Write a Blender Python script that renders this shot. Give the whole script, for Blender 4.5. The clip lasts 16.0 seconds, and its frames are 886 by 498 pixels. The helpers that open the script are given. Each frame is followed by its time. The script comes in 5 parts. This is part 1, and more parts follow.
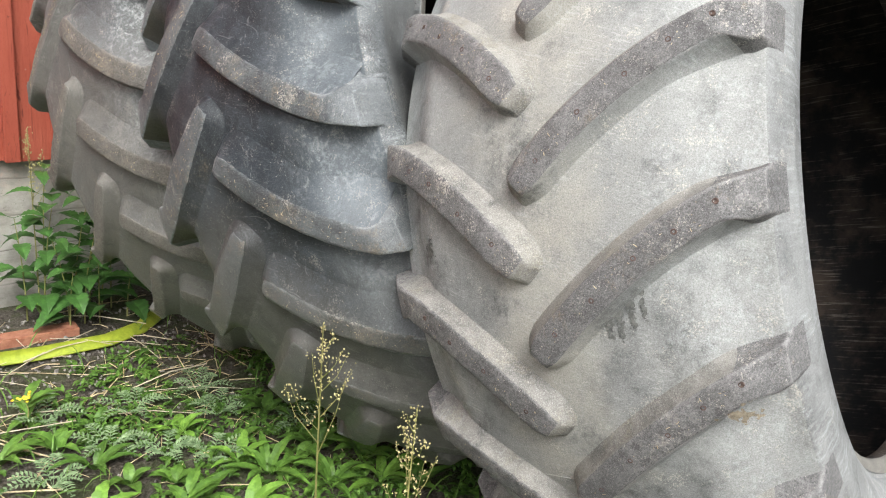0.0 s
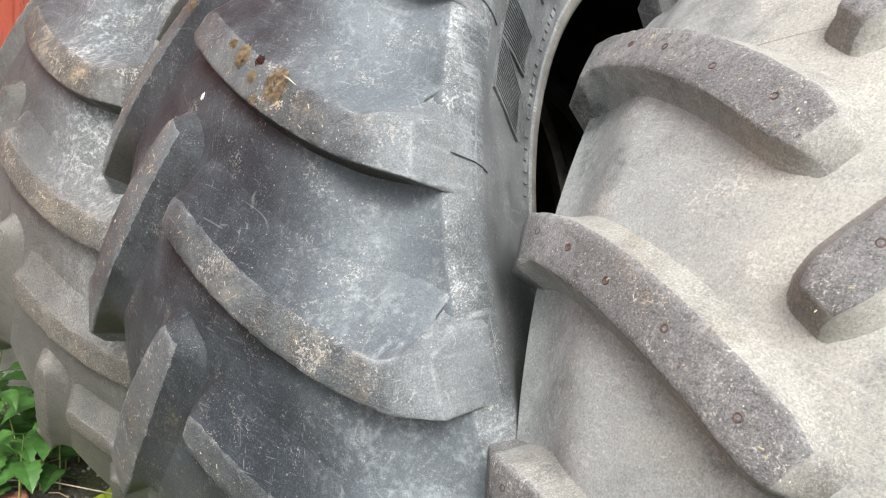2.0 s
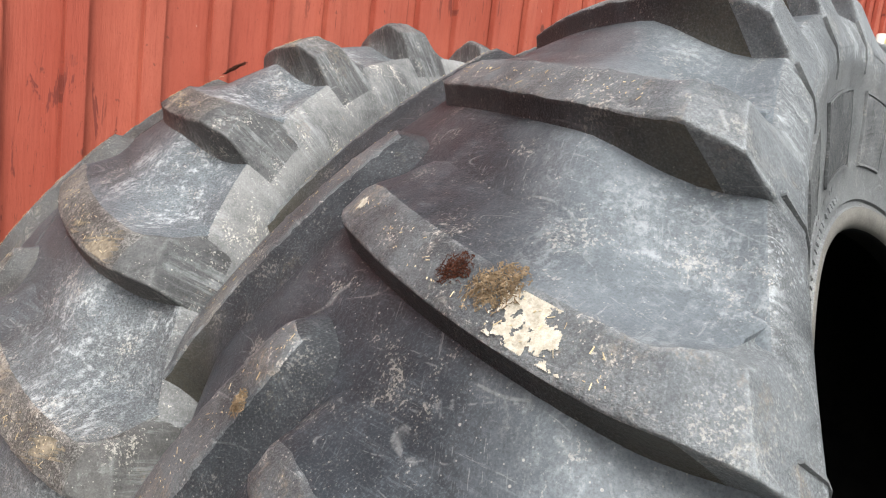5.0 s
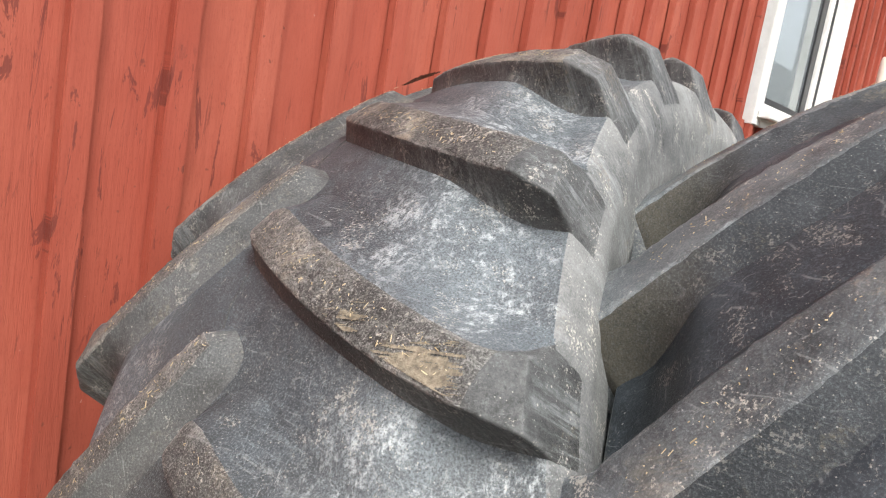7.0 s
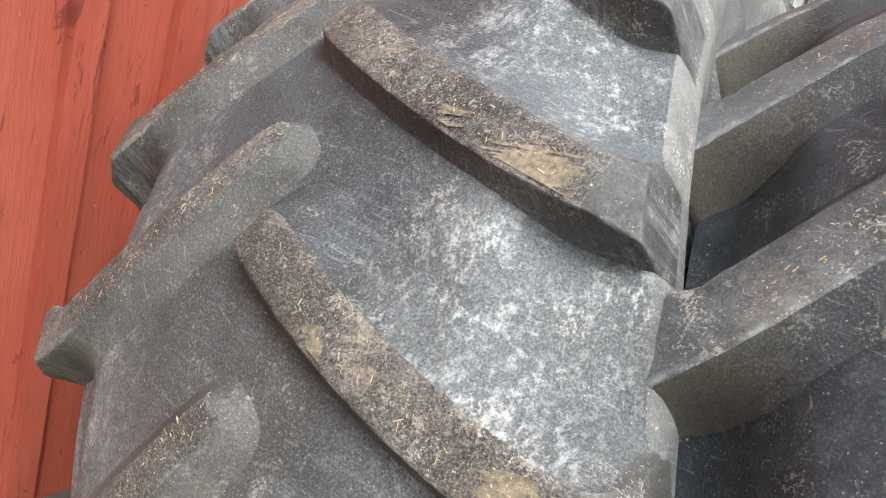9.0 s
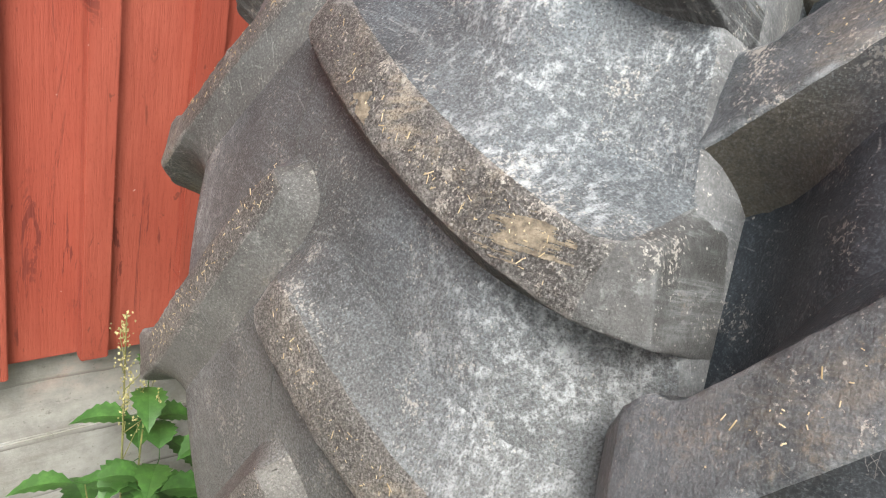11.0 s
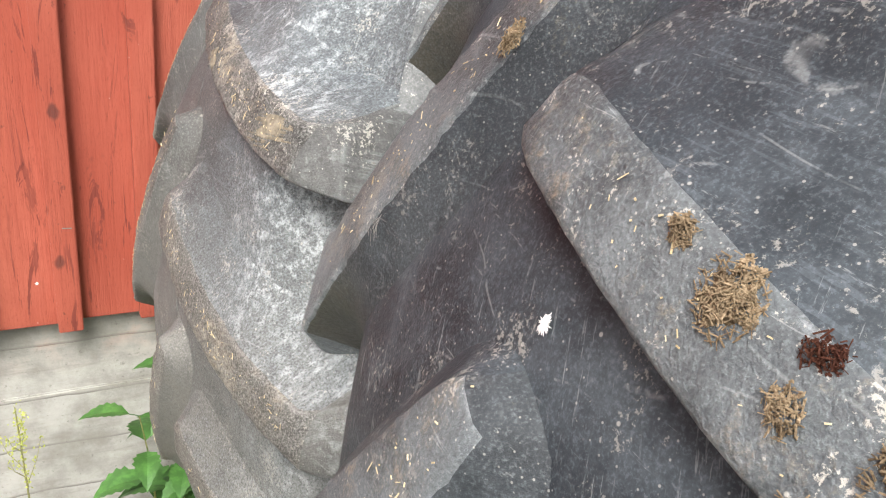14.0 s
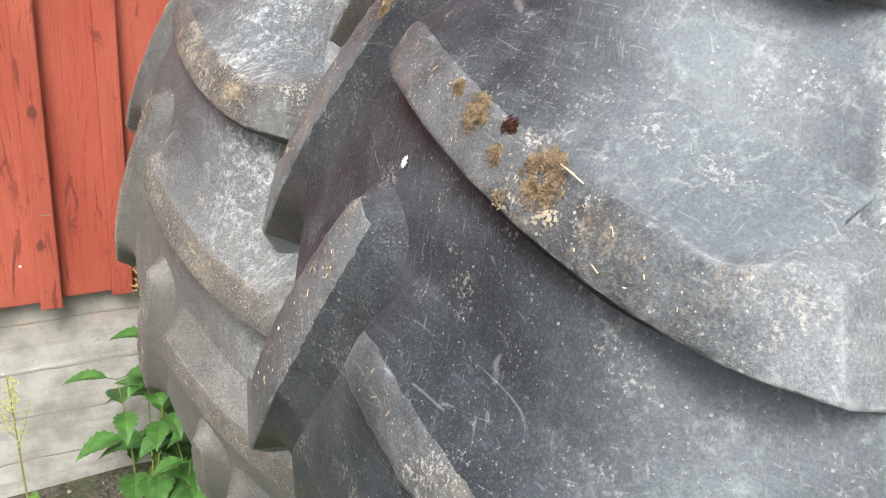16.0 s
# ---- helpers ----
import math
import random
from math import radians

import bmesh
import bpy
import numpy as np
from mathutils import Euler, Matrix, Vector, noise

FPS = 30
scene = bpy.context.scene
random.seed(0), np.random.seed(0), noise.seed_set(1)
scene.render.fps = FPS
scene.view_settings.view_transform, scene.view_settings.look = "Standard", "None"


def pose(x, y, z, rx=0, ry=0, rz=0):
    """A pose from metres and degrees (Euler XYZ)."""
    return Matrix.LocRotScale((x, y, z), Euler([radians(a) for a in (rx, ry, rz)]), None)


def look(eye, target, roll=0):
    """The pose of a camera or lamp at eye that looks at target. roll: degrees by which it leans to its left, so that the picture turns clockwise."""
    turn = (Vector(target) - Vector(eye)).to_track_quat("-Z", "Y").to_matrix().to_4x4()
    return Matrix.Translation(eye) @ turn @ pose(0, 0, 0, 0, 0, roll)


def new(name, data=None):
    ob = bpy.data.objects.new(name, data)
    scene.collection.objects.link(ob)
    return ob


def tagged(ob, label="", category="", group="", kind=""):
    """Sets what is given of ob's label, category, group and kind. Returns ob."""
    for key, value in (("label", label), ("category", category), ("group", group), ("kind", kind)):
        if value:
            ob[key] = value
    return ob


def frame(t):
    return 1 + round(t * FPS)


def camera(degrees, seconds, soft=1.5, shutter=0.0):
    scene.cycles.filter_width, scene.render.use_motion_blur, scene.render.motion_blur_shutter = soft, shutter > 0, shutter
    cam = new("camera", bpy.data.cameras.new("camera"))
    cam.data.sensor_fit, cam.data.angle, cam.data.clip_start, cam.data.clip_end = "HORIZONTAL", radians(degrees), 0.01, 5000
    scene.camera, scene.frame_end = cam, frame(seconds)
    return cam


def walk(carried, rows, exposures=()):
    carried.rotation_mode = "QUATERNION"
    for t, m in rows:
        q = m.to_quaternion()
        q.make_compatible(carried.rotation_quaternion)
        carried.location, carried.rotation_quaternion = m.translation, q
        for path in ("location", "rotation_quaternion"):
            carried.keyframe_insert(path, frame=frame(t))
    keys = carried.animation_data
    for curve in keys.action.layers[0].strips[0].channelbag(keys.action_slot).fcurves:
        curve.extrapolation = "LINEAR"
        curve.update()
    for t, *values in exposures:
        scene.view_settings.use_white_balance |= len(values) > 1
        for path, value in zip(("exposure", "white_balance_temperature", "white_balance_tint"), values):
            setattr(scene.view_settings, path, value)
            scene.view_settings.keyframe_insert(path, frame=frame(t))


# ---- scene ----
cam = camera(59.5, 16.0, soft=1.1)
METRES, EYE, TILT, LEAN, TURN = 3.0, 1.2, -19.05, -6.8, -45.0
ROWS = [
    (0.0, 0.0, 0.0, 0.0, 0.0, 0.0, -0.0),
    (0.5, -0.0184, 0.047, 0.0248, 0.08, 0.75, -0.94),
    (1.0, -0.0079, 0.1034, 0.0479, 0.52, 1.33, -2.04),
    (1.5, -0.0145, 0.1422, 0.0694, 0.99, 1.89, -2.64),
    (2.0, -0.0405, 0.1862, 0.105, 1.37, 2.74, -2.39),
    (2.5, -0.0452, 0.2081, 0.1358, 1.65, 4.08, -1.3),
    (3.0, -0.0331, 0.2379, 0.1609, 2.11, 5.8, 0.06),
    (3.5, -0.0216, 0.2679, 0.1849, 2.46, 7.72, 0.84),
    (4.0, -0.0195, 0.2819, 0.1981, 2.28, 9.26, 0.89),
    (4.5, -0.0484, 0.2934, 0.2063, 1.33, 10.1, 0.54),
    (5.0, -0.106, 0.3049, 0.2207, 0.1, 10.45, 0.09),
    (7.5, -0.2651, 0.4047, 0.2745, -8.18, 8.66, -1.46),
    (8.0, -0.2789, 0.4081, 0.2682, -10.02, 6.5, -2.8),
    (8.5, -0.282, 0.4088, 0.2578, -10.66, 4.01, -4.61),
    (9.0, -0.2808, 0.4101, 0.2469, -9.97, 1.28, -6.38),
    (9.5, -0.2801, 0.4137, 0.2338, -8.02, -1.29, -7.66),
    (10.0, -0.2793, 0.4179, 0.2207, -4.8, -3.54, -8.23),
    (12.5, -0.1841, 0.4004, 0.2039, 16.13, -5.95, -6.47),
    (13.0, -0.1894, 0.3988, 0.2086, 16.79, -5.53, -6.35),
    (13.5, -0.1662, 0.389, 0.2032, 16.81, -4.92, -6.41),
    (14.0, -0.1276, 0.3715, 0.191, 16.63, -4.3, -6.12),
    (14.5, -0.1088, 0.3535, 0.1829, 16.39, -3.72, -5.48),
    (15.0, -0.1076, 0.3372, 0.1803, 15.66, -3.24, -4.45),
    (15.5, -0.1048, 0.312, 0.1717, 14.29, -2.97, -3.54),
    (16.0, -0.0908, 0.2948, 0.1619, 12.76, -2.62, -3.26),
]
walk(cam, [(t, pose(0, 0, EYE, TILT, LEAN, TURN) @ pose(METRES * x, METRES * y, METRES * z, 90 + pitch, roll, yaw)) for t, x, y, z, yaw, pitch, roll in ROWS], [(0.0, 0.88), (2.5, 1.08), (4.0, 1.02), (5.0, 0.86), (7.5, 0.88), (9.5, 1.0), (12.5, 1.03), (14.5, 1.26), (16.0, 1.15)])

# ---- world and sun: bright overcast summer day ----
world = bpy.data.worlds.new("overcast_sky")
scene.world = world
world.use_nodes = True
wn, wl = world.node_tree.nodes, world.node_tree.links
sky = wn.new("ShaderNodeTexSky")
sky.sky_type = "NISHITA"
sky.sun_disc = False
sky.sun_elevation, sky.sun_rotation = radians(50), radians(215)
sky.air_density, sky.dust_density, sky.ozone_density = 1.0, 4.0, 1.0
soften = wn.new("ShaderNodeHueSaturation")
soften.inputs["Saturation"].default_value = 0.2
wl.new(sky.outputs["Color"], soften.inputs["Color"])
up = wn.new("ShaderNodeSeparateXYZ")
wl.new(wn.new("ShaderNodeTexCoord").outputs["Generated"], up.inputs[0])
climb = wn.new("ShaderNodeMapRange")
climb.inputs["To Min"].default_value, climb.inputs["To Max"].default_value = 0.45, 1.6
wl.new(up.outputs["Z"], climb.inputs["Value"])
cover = wn.new("ShaderNodeVectorMath")
cover.operation = "SCALE"
wl.new(soften.outputs["Color"], cover.inputs[0])
wl.new(climb.outputs["Result"], cover.inputs["Scale"])
wl.new(cover.outputs["Vector"], wn["Background"].inputs["Color"])
wn["Background"].inputs["Strength"].default_value = 0.15
sun = new("sun", bpy.data.lights.new("sun", "SUN"))
sun.data.energy, sun.data.angle, sun.data.color = 1.5, radians(25), (1.0, 0.975, 0.935)
sun.matrix_world = look((-3.0, -4.3, 6.2), (0, 0, 0))


# ---- node helpers and materials ----
class Mat:
    """A small builder round one node material."""

    def __init__(self, name):
        self.m = bpy.data.materials.new(name)
        self.m.use_nodes = True
        self.t = self.m.node_tree
        self.normal = None
        self.bsdf = self.t.nodes["Principled BSDF"]
        self.pos = self.t.nodes.new("ShaderNodeNewGeometry").outputs["Position"]
        self.obj = self.t.nodes.new("ShaderNodeTexCoord").outputs["Object"]

    def put(self, node, name, value):
        socket = node.inputs[name]
        if hasattr(value, "is_output"):
            self.t.links.new(value, socket)
        else:
            socket.default_value = value

    def noise(self, scale, detail=6.0, rough=0.6, at=None, distort=0.0):
        n = self.t.nodes.new("ShaderNodeTexNoise")
        self.put(n, "Vector", at or self.pos)
        self.put(n, "Scale", scale), self.put(n, "Detail", detail), self.put(n, "Roughness", rough), self.put(n, "Distortion", distort)
        return n.outputs["Fac"]

    def stretch(self, vec, scale, turn=(0, 0, 0)):
        n = self.t.nodes.new("ShaderNodeMapping")
        self.put(n, "Vector", vec), self.put(n, "Scale", scale), self.put(n, "Rotation", [radians(a) for a in turn])
        return n.outputs["Vector"]

    def band(self, fac, lo, hi, a=0.0, b=1.0):
        n = self.t.nodes.new("ShaderNodeMapRange")
        n.interpolation_type = "SMOOTHSTEP"
        self.put(n, "Value", fac), self.put(n, "From Min", lo), self.put(n, "From Max", hi), self.put(n, "To Min", a), self.put(n, "To Max", b)
        return n.outputs["Result"]

    def math(self, op, a, b=0.0):
        n = self.t.nodes.new("ShaderNodeMath")
        n.operation = op
        for i, v in enumerate((a, b)):
            if hasattr(v, "is_output"):
                self.t.links.new(v, n.inputs[i])
            else:
                n.inputs[i].default_value = v
        return n.outputs["Value"]

    def mix(self, fac, a, b):
        n = self.t.nodes.new("ShaderNodeMix")
        n.data_type = "RGBA"
        for i, v in ((0, fac), (6, a), (7, b)):
            if hasattr(v, "is_output"):
                self.t.links.new(v, n.inputs[i])
            else:
                n.inputs[i].default_value = (*v, 1.0) if i else v
        return n.outputs[2]

    def axis(self, vec, which):
        n = self.t.nodes.new("ShaderNodeSeparateXYZ")
        self.put(n, "Vector", vec)
        return n.outputs[which]

    def random(self):
        return self.t.nodes.new("ShaderNodeObjectInfo").outputs["Random"]

    def island(self):
        return self.t.nodes.new("ShaderNodeNewGeometry").outputs["Random Per Island"]

    def around(self, across, along):
        # coordinates laid round the axle: across the tread, and along its run
        n = self.t.nodes.new("ShaderNodeCombineXYZ")
        run = self.math("ARCTAN2", self.axis(self.obj, 2), self.axis(self.obj, 0))
        self.put(n, "X", self.math("MULTIPLY", self.axis(self.obj, 1), across)), self.put(n, "Y", self.math("MULTIPLY", run, 0.85 * along))
        self.put(n, "Z", self.math("MULTIPLY", self.random(), 7.0))
        return n.outputs["Vector"]

    def rounding(self, radius):
        # how much an edge close by turns the face: 1 on open faces, less along edges
        n = self.t.nodes.new("ShaderNodeBevel")
        n.samples = 6
        n.inputs["Radius"].default_value = radius
        self.round = n.outputs["Normal"]
        d = self.t.nodes.new("ShaderNodeVectorMath")
        d.operation = "DOT_PRODUCT"
        self.t.links.new(self.round, d.inputs[0])
        self.t.links.new(self.t.nodes.new("ShaderNodeNewGeometry").outputs["Normal"], d.inputs[1])
        return d.outputs["Value"]

    def done(self, color, rough, bump=None, strength=0.3, dist=0.002, spec=0.5, metal=0.0):
        self.put(self.bsdf, "Base Color", (*color, 1.0) if isinstance(color, tuple) else color)
        self.put(self.bsdf, "Roughness", rough), self.put(self.bsdf, "Metallic", metal)
        self.put(self.bsdf, "Specular IOR Level", spec)
        if bump is not None:
            n = self.t.nodes.new("ShaderNodeBump")
            self.put(n, "Height", bump), self.put(n, "Strength", strength), self.put(n, "Distance", dist)
            if self.normal is not None:
                self.t.links.new(self.normal, n.inputs["Normal"])
            self.t.links.new(n.outputs["Normal"], self.bsdf.inputs["Normal"])
        return self.m


def rubber(name, base, dust, amount, bloom, bloom_from, flecks, brown=0.0, rough=0.5, soil=(0.15, 0.12, 0.085), grain=0.35, gritty=0.45, gloss=0.4, smudge=0.0, dust_sheen=0.0, worn=0.0, scuff=0.0, edge=0.0, zones=None, scratches=0.3, smear=0.0, streak=0.0, cloud=None, splashed=None, flakes=0.0, tanned=None, near=False):
    """Weathered tyre rubber: dark base, dusty film, chalky bloom towards the shoulders, pale flecks, brown soil."""
    m = Mat(name)
    big = m.noise(5.0, 5.0, 0.6)
    mid = m.noise(24.0, 9.0, 0.7)
    fine = m.noise(210.0, 5.0, 0.75)
    tone = m.mix(m.band(mid, 0.3, 0.75), tuple(c * 0.75 for c in base), tuple(c * 1.35 for c in base))
    film = m.math("MULTIPLY", m.band(m.math("ADD", m.math("MULTIPLY", big, 0.5), m.math("ADD", m.math("MULTIPLY", mid, 0.35), m.math("MULTIPLY", fine, 0.15))), 0.60 - 0.45 * amount, 0.76 - 0.35 * amount), 0.25 + 0.7 * amount)
    color = m.mix(film, tone, dust)
    side = m.band(m.axis(m.obj, 1) if near else m.math("ABSOLUTE", m.axis(m.obj, 1)), bloom_from, bloom_from + 0.13)
    if zones:
        away = m.math("ADD", m.math("ABSOLUTE", m.axis(m.obj, 1)), m.math("MULTIPLY", m.math("SUBTRACT", m.noise(9.0, 6.0, 0.65), 0.5), 0.22))
        color = m.mix(m.math("MULTIPLY", m.band(away, 0.13, 0.03), zones[1]), color, zones[0])
        color = m.mix(m.math("MULTIPLY", m.math("MULTIPLY", m.band(away, 0.12, 0.21), m.band(mid, 0.32, 0.58)), zones[3]), color, zones[2])
    # bluish paling near the shoulders: dust film plus sky sheen put into the colour
    if dust_sheen:
        color = m.mix(m.math("MULTIPLY", m.math("MULTIPLY", side, m.band(big, 0.25, 0.7, 0.45, 1.0)), dust_sheen), color, (0.27, 0.305, 0.33))
    if cloud:
        blot = m.band(m.math("ADD", m.math("MULTIPLY", m.noise(cloud[2], 9.0, 0.72), 0.7), m.math("MULTIPLY", fine, 0.3)), 0.46, 0.62)
        color = m.mix(m.math("MULTIPLY", blot, cloud[1]), color, cloud[0])
    speck = m.math("ADD", m.math("MULTIPLY", m.noise(1.0, 8.0, 0.75, at=m.around(180.0, 115.0)), 0.65), m.math("MULTIPLY", m.noise(1.0, 6.0, 0.7, at=m.around(36.0, 17.0)), 0.35))
    patch = m.math("MULTIPLY", m.band(speck, 0.47, 0.62), m.band(m.noise(13.0, 7.0, 0.72), 0.34, 0.62))
    color = m.mix(m.math("MULTIPLY", m.math("MULTIPLY", side, patch), bloom), color, (0.50, 0.535, 0.54))
    for turn, cut in (((35, 20, 40), 0.63), ((-50, 10, -25), 0.66)):
        scratch = m.band(m.noise(210.0, 5.0, 0.75, at=m.stretch(m.pos, (1.0, 0.07, 1.5), turn)), cut, cut + 0.06)
        color = m.mix(m.math("MULTIPLY", scratch, 0.15 + 0.4 * flecks), color, (0.40, 0.41, 0.40))
    if streak:
        rake = m.band(m.noise(1.0, 4.0, 0.7, at=m.around(420.0, 34.0)), 0.60, 0.68)
        where = m.band(m.noise(1.0, 5.0, 0.65, at=m.around(13.0, 6.0)), 0.47, 0.64)
        color = m.mix(m.math("MULTIPLY", m.math("MULTIPLY", rake, where), streak), color, (0.34, 0.35, 0.345))
    spots = m.band(m.math("MULTIPLY", m.noise(330.0, 4.0, 0.7), m.noise(22.0, 4.0, 0.65)), 0.325, 0.38)
    color = m.mix(m.math("MULTIPLY", spots, min(1.0, flecks * 1.3)), color, (0.52, 0.49, 0.43))
    if worn:
        rub = m.band(m.math("ADD", m.math("MULTIPLY", m.noise(70.0, 10.0, 0.8), 0.6), m.math("MULTIPLY", m.noise(9.0, 5.0, 0.6), 0.4)), 0.47, 0.62)
        color = m.mix(m.math("MULTIPLY", rub, worn), color, tuple(min(0.5, c * 1.5) for c in dust))
        pit = m.band(m.noise(190.0, 6.0, 0.8), 0.47, 0.36)
        color = m.mix(m.math("MULTIPLY", pit, worn), color, tuple(c * 0.4 for c in base))
    if scuff:
        for turn, cut in (((10, 60, 15), 0.60), ((70, -15, 55), 0.62), ((-20, 35, 80), 0.61)):
            line = m.band(m.noise(210.0, 3.0, 0.6, at=m.stretch(m.pos, (1.0, 0.05, 1.0), turn)), cut, cut + 0.05)
            color = m.mix(m.math("MULTIPLY", m.math("MULTIPLY", line, m.band(m.noise(12.0, 4.0, 0.6), 0.42, 0.6)), scuff), color, tuple(min(0.5, c * 2.0) for c in dust))
    if brown:
        mud = m.band(m.math("ADD", m.math("MULTIPLY", m.noise(13.0, 9.0, 0.72), 0.75), m.math("MULTIPLY", fine, 0.25)), 0.57 - 0.16 * brown, 0.70 - 0.10 * brown)
        color = m.mix(m.math("MULTIPLY", mud, 0.8), color, m.mix(m.band(fine, 0.35, 0.68), tuple(c * 0.5 for c in soil), tuple(c * 2.1 for c in soil)))
    if smudge:
        dark = m.math("MULTIPLY", m.band(m.noise(8.0, 6.0, 0.7), 0.55, 0.70), m.band(m.noise(40.0, 5.0, 0.7, at=m.stretch(m.pos, (1.0, 0.5, 0.35))), 0.40, 0.60))
        color = m.mix(m.math("MULTIPLY", dark, smudge), color, (0.075, 0.076, 0.074))
    for scale, size, few, much in ((120.0, 0.16, 0.90, 0.8), (330.0, 0.24, 0.86, 0.65)):
        cell = m.t.nodes.new("ShaderNodeTexVoronoi")
        m.put(cell, "Vector", m.pos), m.put(cell, "Scale", scale)
        dot = m.math("MULTIPLY", m.band(cell.outputs["Distance"], size, size * 0.6), m.band(m.axis(cell.outputs["Color"], 0), few, few + 0.02))
        color = m.mix(m.math("MULTIPLY", dot, much * min(1.0, 0.35 + flecks)), color, (0.50, 0.48, 0.43))
    for turn, scale, thin in (((25, 50, 10), 9.0, 0.005), ((-40, 15, 70), 13.0, 0.006), ((60, -30, 35), 22.0, 0.008)):
        n = m.noise(scale, 1.5, 0.5, at=m.stretch(m.pos, (1.0, 0.3, 1.0), turn))
        line = m.band(m.math("ABSOLUTE", m.math("SUBTRACT", n, 0.5)), thin, thin * 0.2)
        gap = m.band(m.noise(scale * 2.3, 5.0, 0.7), 0.52, 0.60)
        color = m.mix(m.math("MULTIPLY", m.math("MULTIPLY", line, gap), scratches), color, (0.36, 0.37, 0.365))
    if smear:
        reach = m.math("MULTIPLY", m.band(m.noise(9.0, 4.0, 0.6), 0.54, 0.64), m.band(m.math("ABSOLUTE", m.axis(m.obj, 1)), 0.04, 0.10))
        brush = m.band(m.noise(130.0, 5.0, 0.7, at=m.stretch(m.obj, (1.0, 0.09, 1.0), (8, 0, 14)), distort=0.4), 0.40, 0.60)
        color = m.mix(m.math("MULTIPLY", m.math("MULTIPLY", reach, brush), smear), color, m.mix(mid, (0.28, 0.24, 0.175), (0.52, 0.45, 0.335)))
    if tanned:
        out = m.math("ADD", m.math("ABSOLUTE", m.axis(m.obj, 1)), m.math("MULTIPLY", m.math("SUBTRACT", m.noise(18.0, 6.0, 0.7), 0.5), 0.10))
        color = m.mix(m.math("MULTIPLY", m.band(out, 0.17, 0.29), m.band(fine, 0.3, 0.6, 0.6, 1.0)), color, tanned)
    if flakes:
        chip = m.band(m.math("ADD", m.math("MULTIPLY", m.noise(95.0, 8.0, 0.8), 0.75), m.math("MULTIPLY", m.noise(11.0, 4.0, 0.6), 0.25)), 0.565, 0.60)
        color = m.mix(m.math("MULTIPLY", chip, flakes), color, (0.40, 0.375, 0.32))
        hole = m.band(m.noise(140.0, 7.0, 0.8), 0.40, 0.36)
        color = m.mix(m.math("MULTIPLY", hole, flakes), color, tuple(c * 0.5 for c in base))
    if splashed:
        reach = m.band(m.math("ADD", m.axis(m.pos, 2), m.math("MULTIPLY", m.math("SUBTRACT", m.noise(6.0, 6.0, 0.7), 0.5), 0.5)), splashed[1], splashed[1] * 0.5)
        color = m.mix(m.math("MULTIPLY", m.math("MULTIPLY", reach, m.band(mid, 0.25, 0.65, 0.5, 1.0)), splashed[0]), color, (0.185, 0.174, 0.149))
    grit = m.noise(520.0, 3.0, 0.7)
    color = m.mix(m.band(grit, 0.50, 0.68, 0.0, 0.30 * gritty), color, tuple(min(0.6, c * 2.2 + 0.03) for c in dust))
    color = m.mix(m.band(grit, 0.50, 0.34, 0.0, 0.45 * gritty), color, tuple(c * 0.45 for c in base))
    if edge:
        rim = m.math("MULTIPLY", m.band(m.rounding(0.009), 0.998, 0.94), m.band(m.noise(60.0, 6.0, 0.75), 0.36, 0.58))
        color = m.mix(m.math("MULTIPLY", rim, edge), color, tuple(min(0.5, c * 1.7) for c in dust))
        m.normal = m.round
    bump = m.math("ADD", m.math("ADD", m.math("MULTIPLY", fine, 0.8), m.math("MULTIPLY", grit, 0.4)), mid)
    r = m.band(film, 0.0, 0.8, rough, min(0.95, rough + 0.3))
    return m.done(color, r, bump, grain, 0.004, spec=gloss)


# pale dusty tyre
A_FLOOR = rubber("pale_dusty_rubber", (0.155, 0.162, 0.158), (0.335, 0.342, 0.331), 0.60, 0.5, 0.10, 0.5, rough=0.8, grain=0.3, gritty=0.7, smudge=0.85, scuff=0.3, zones=((0.39, 0.376, 0.328), 0.65, (0.335, 0.347, 0.34), 0.45), cloud=((0.175, 0.186, 0.187), 0.6, 8.0), streak=0.35)
A_TOP = rubber("worn_grey_lug_rubber", (0.098, 0.098, 0.098), (0.205, 0.203, 0.201), 0.45, 0.1, 0.2, 0.6, 0.12, rough=0.75, grain=0.6, gritty=0.9, worn=0.55, edge=0.8, cloud=((0.135, 0.135, 0.138), 0.5, 14.0), flakes=0.35)
A_SIDE = rubber("grey_lug_flank_rubber", (0.16, 0.158, 0.146), (0.345, 0.337, 0.305), 0.5, 0.3, 0.15, 0.25, 0.4, rough=0.75, soil=(0.15, 0.14, 0.11), edge=0.35, gritty=0.8, smudge=0.9, cloud=((0.13, 0.13, 0.125), 0.4, 16.0))
A_WALL = rubber("grey_sidewall_rubber", (0.12, 0.124, 0.125), (0.31, 0.32, 0.318), 0.5, 0.5, 0.15, 0.3, rough=0.55)
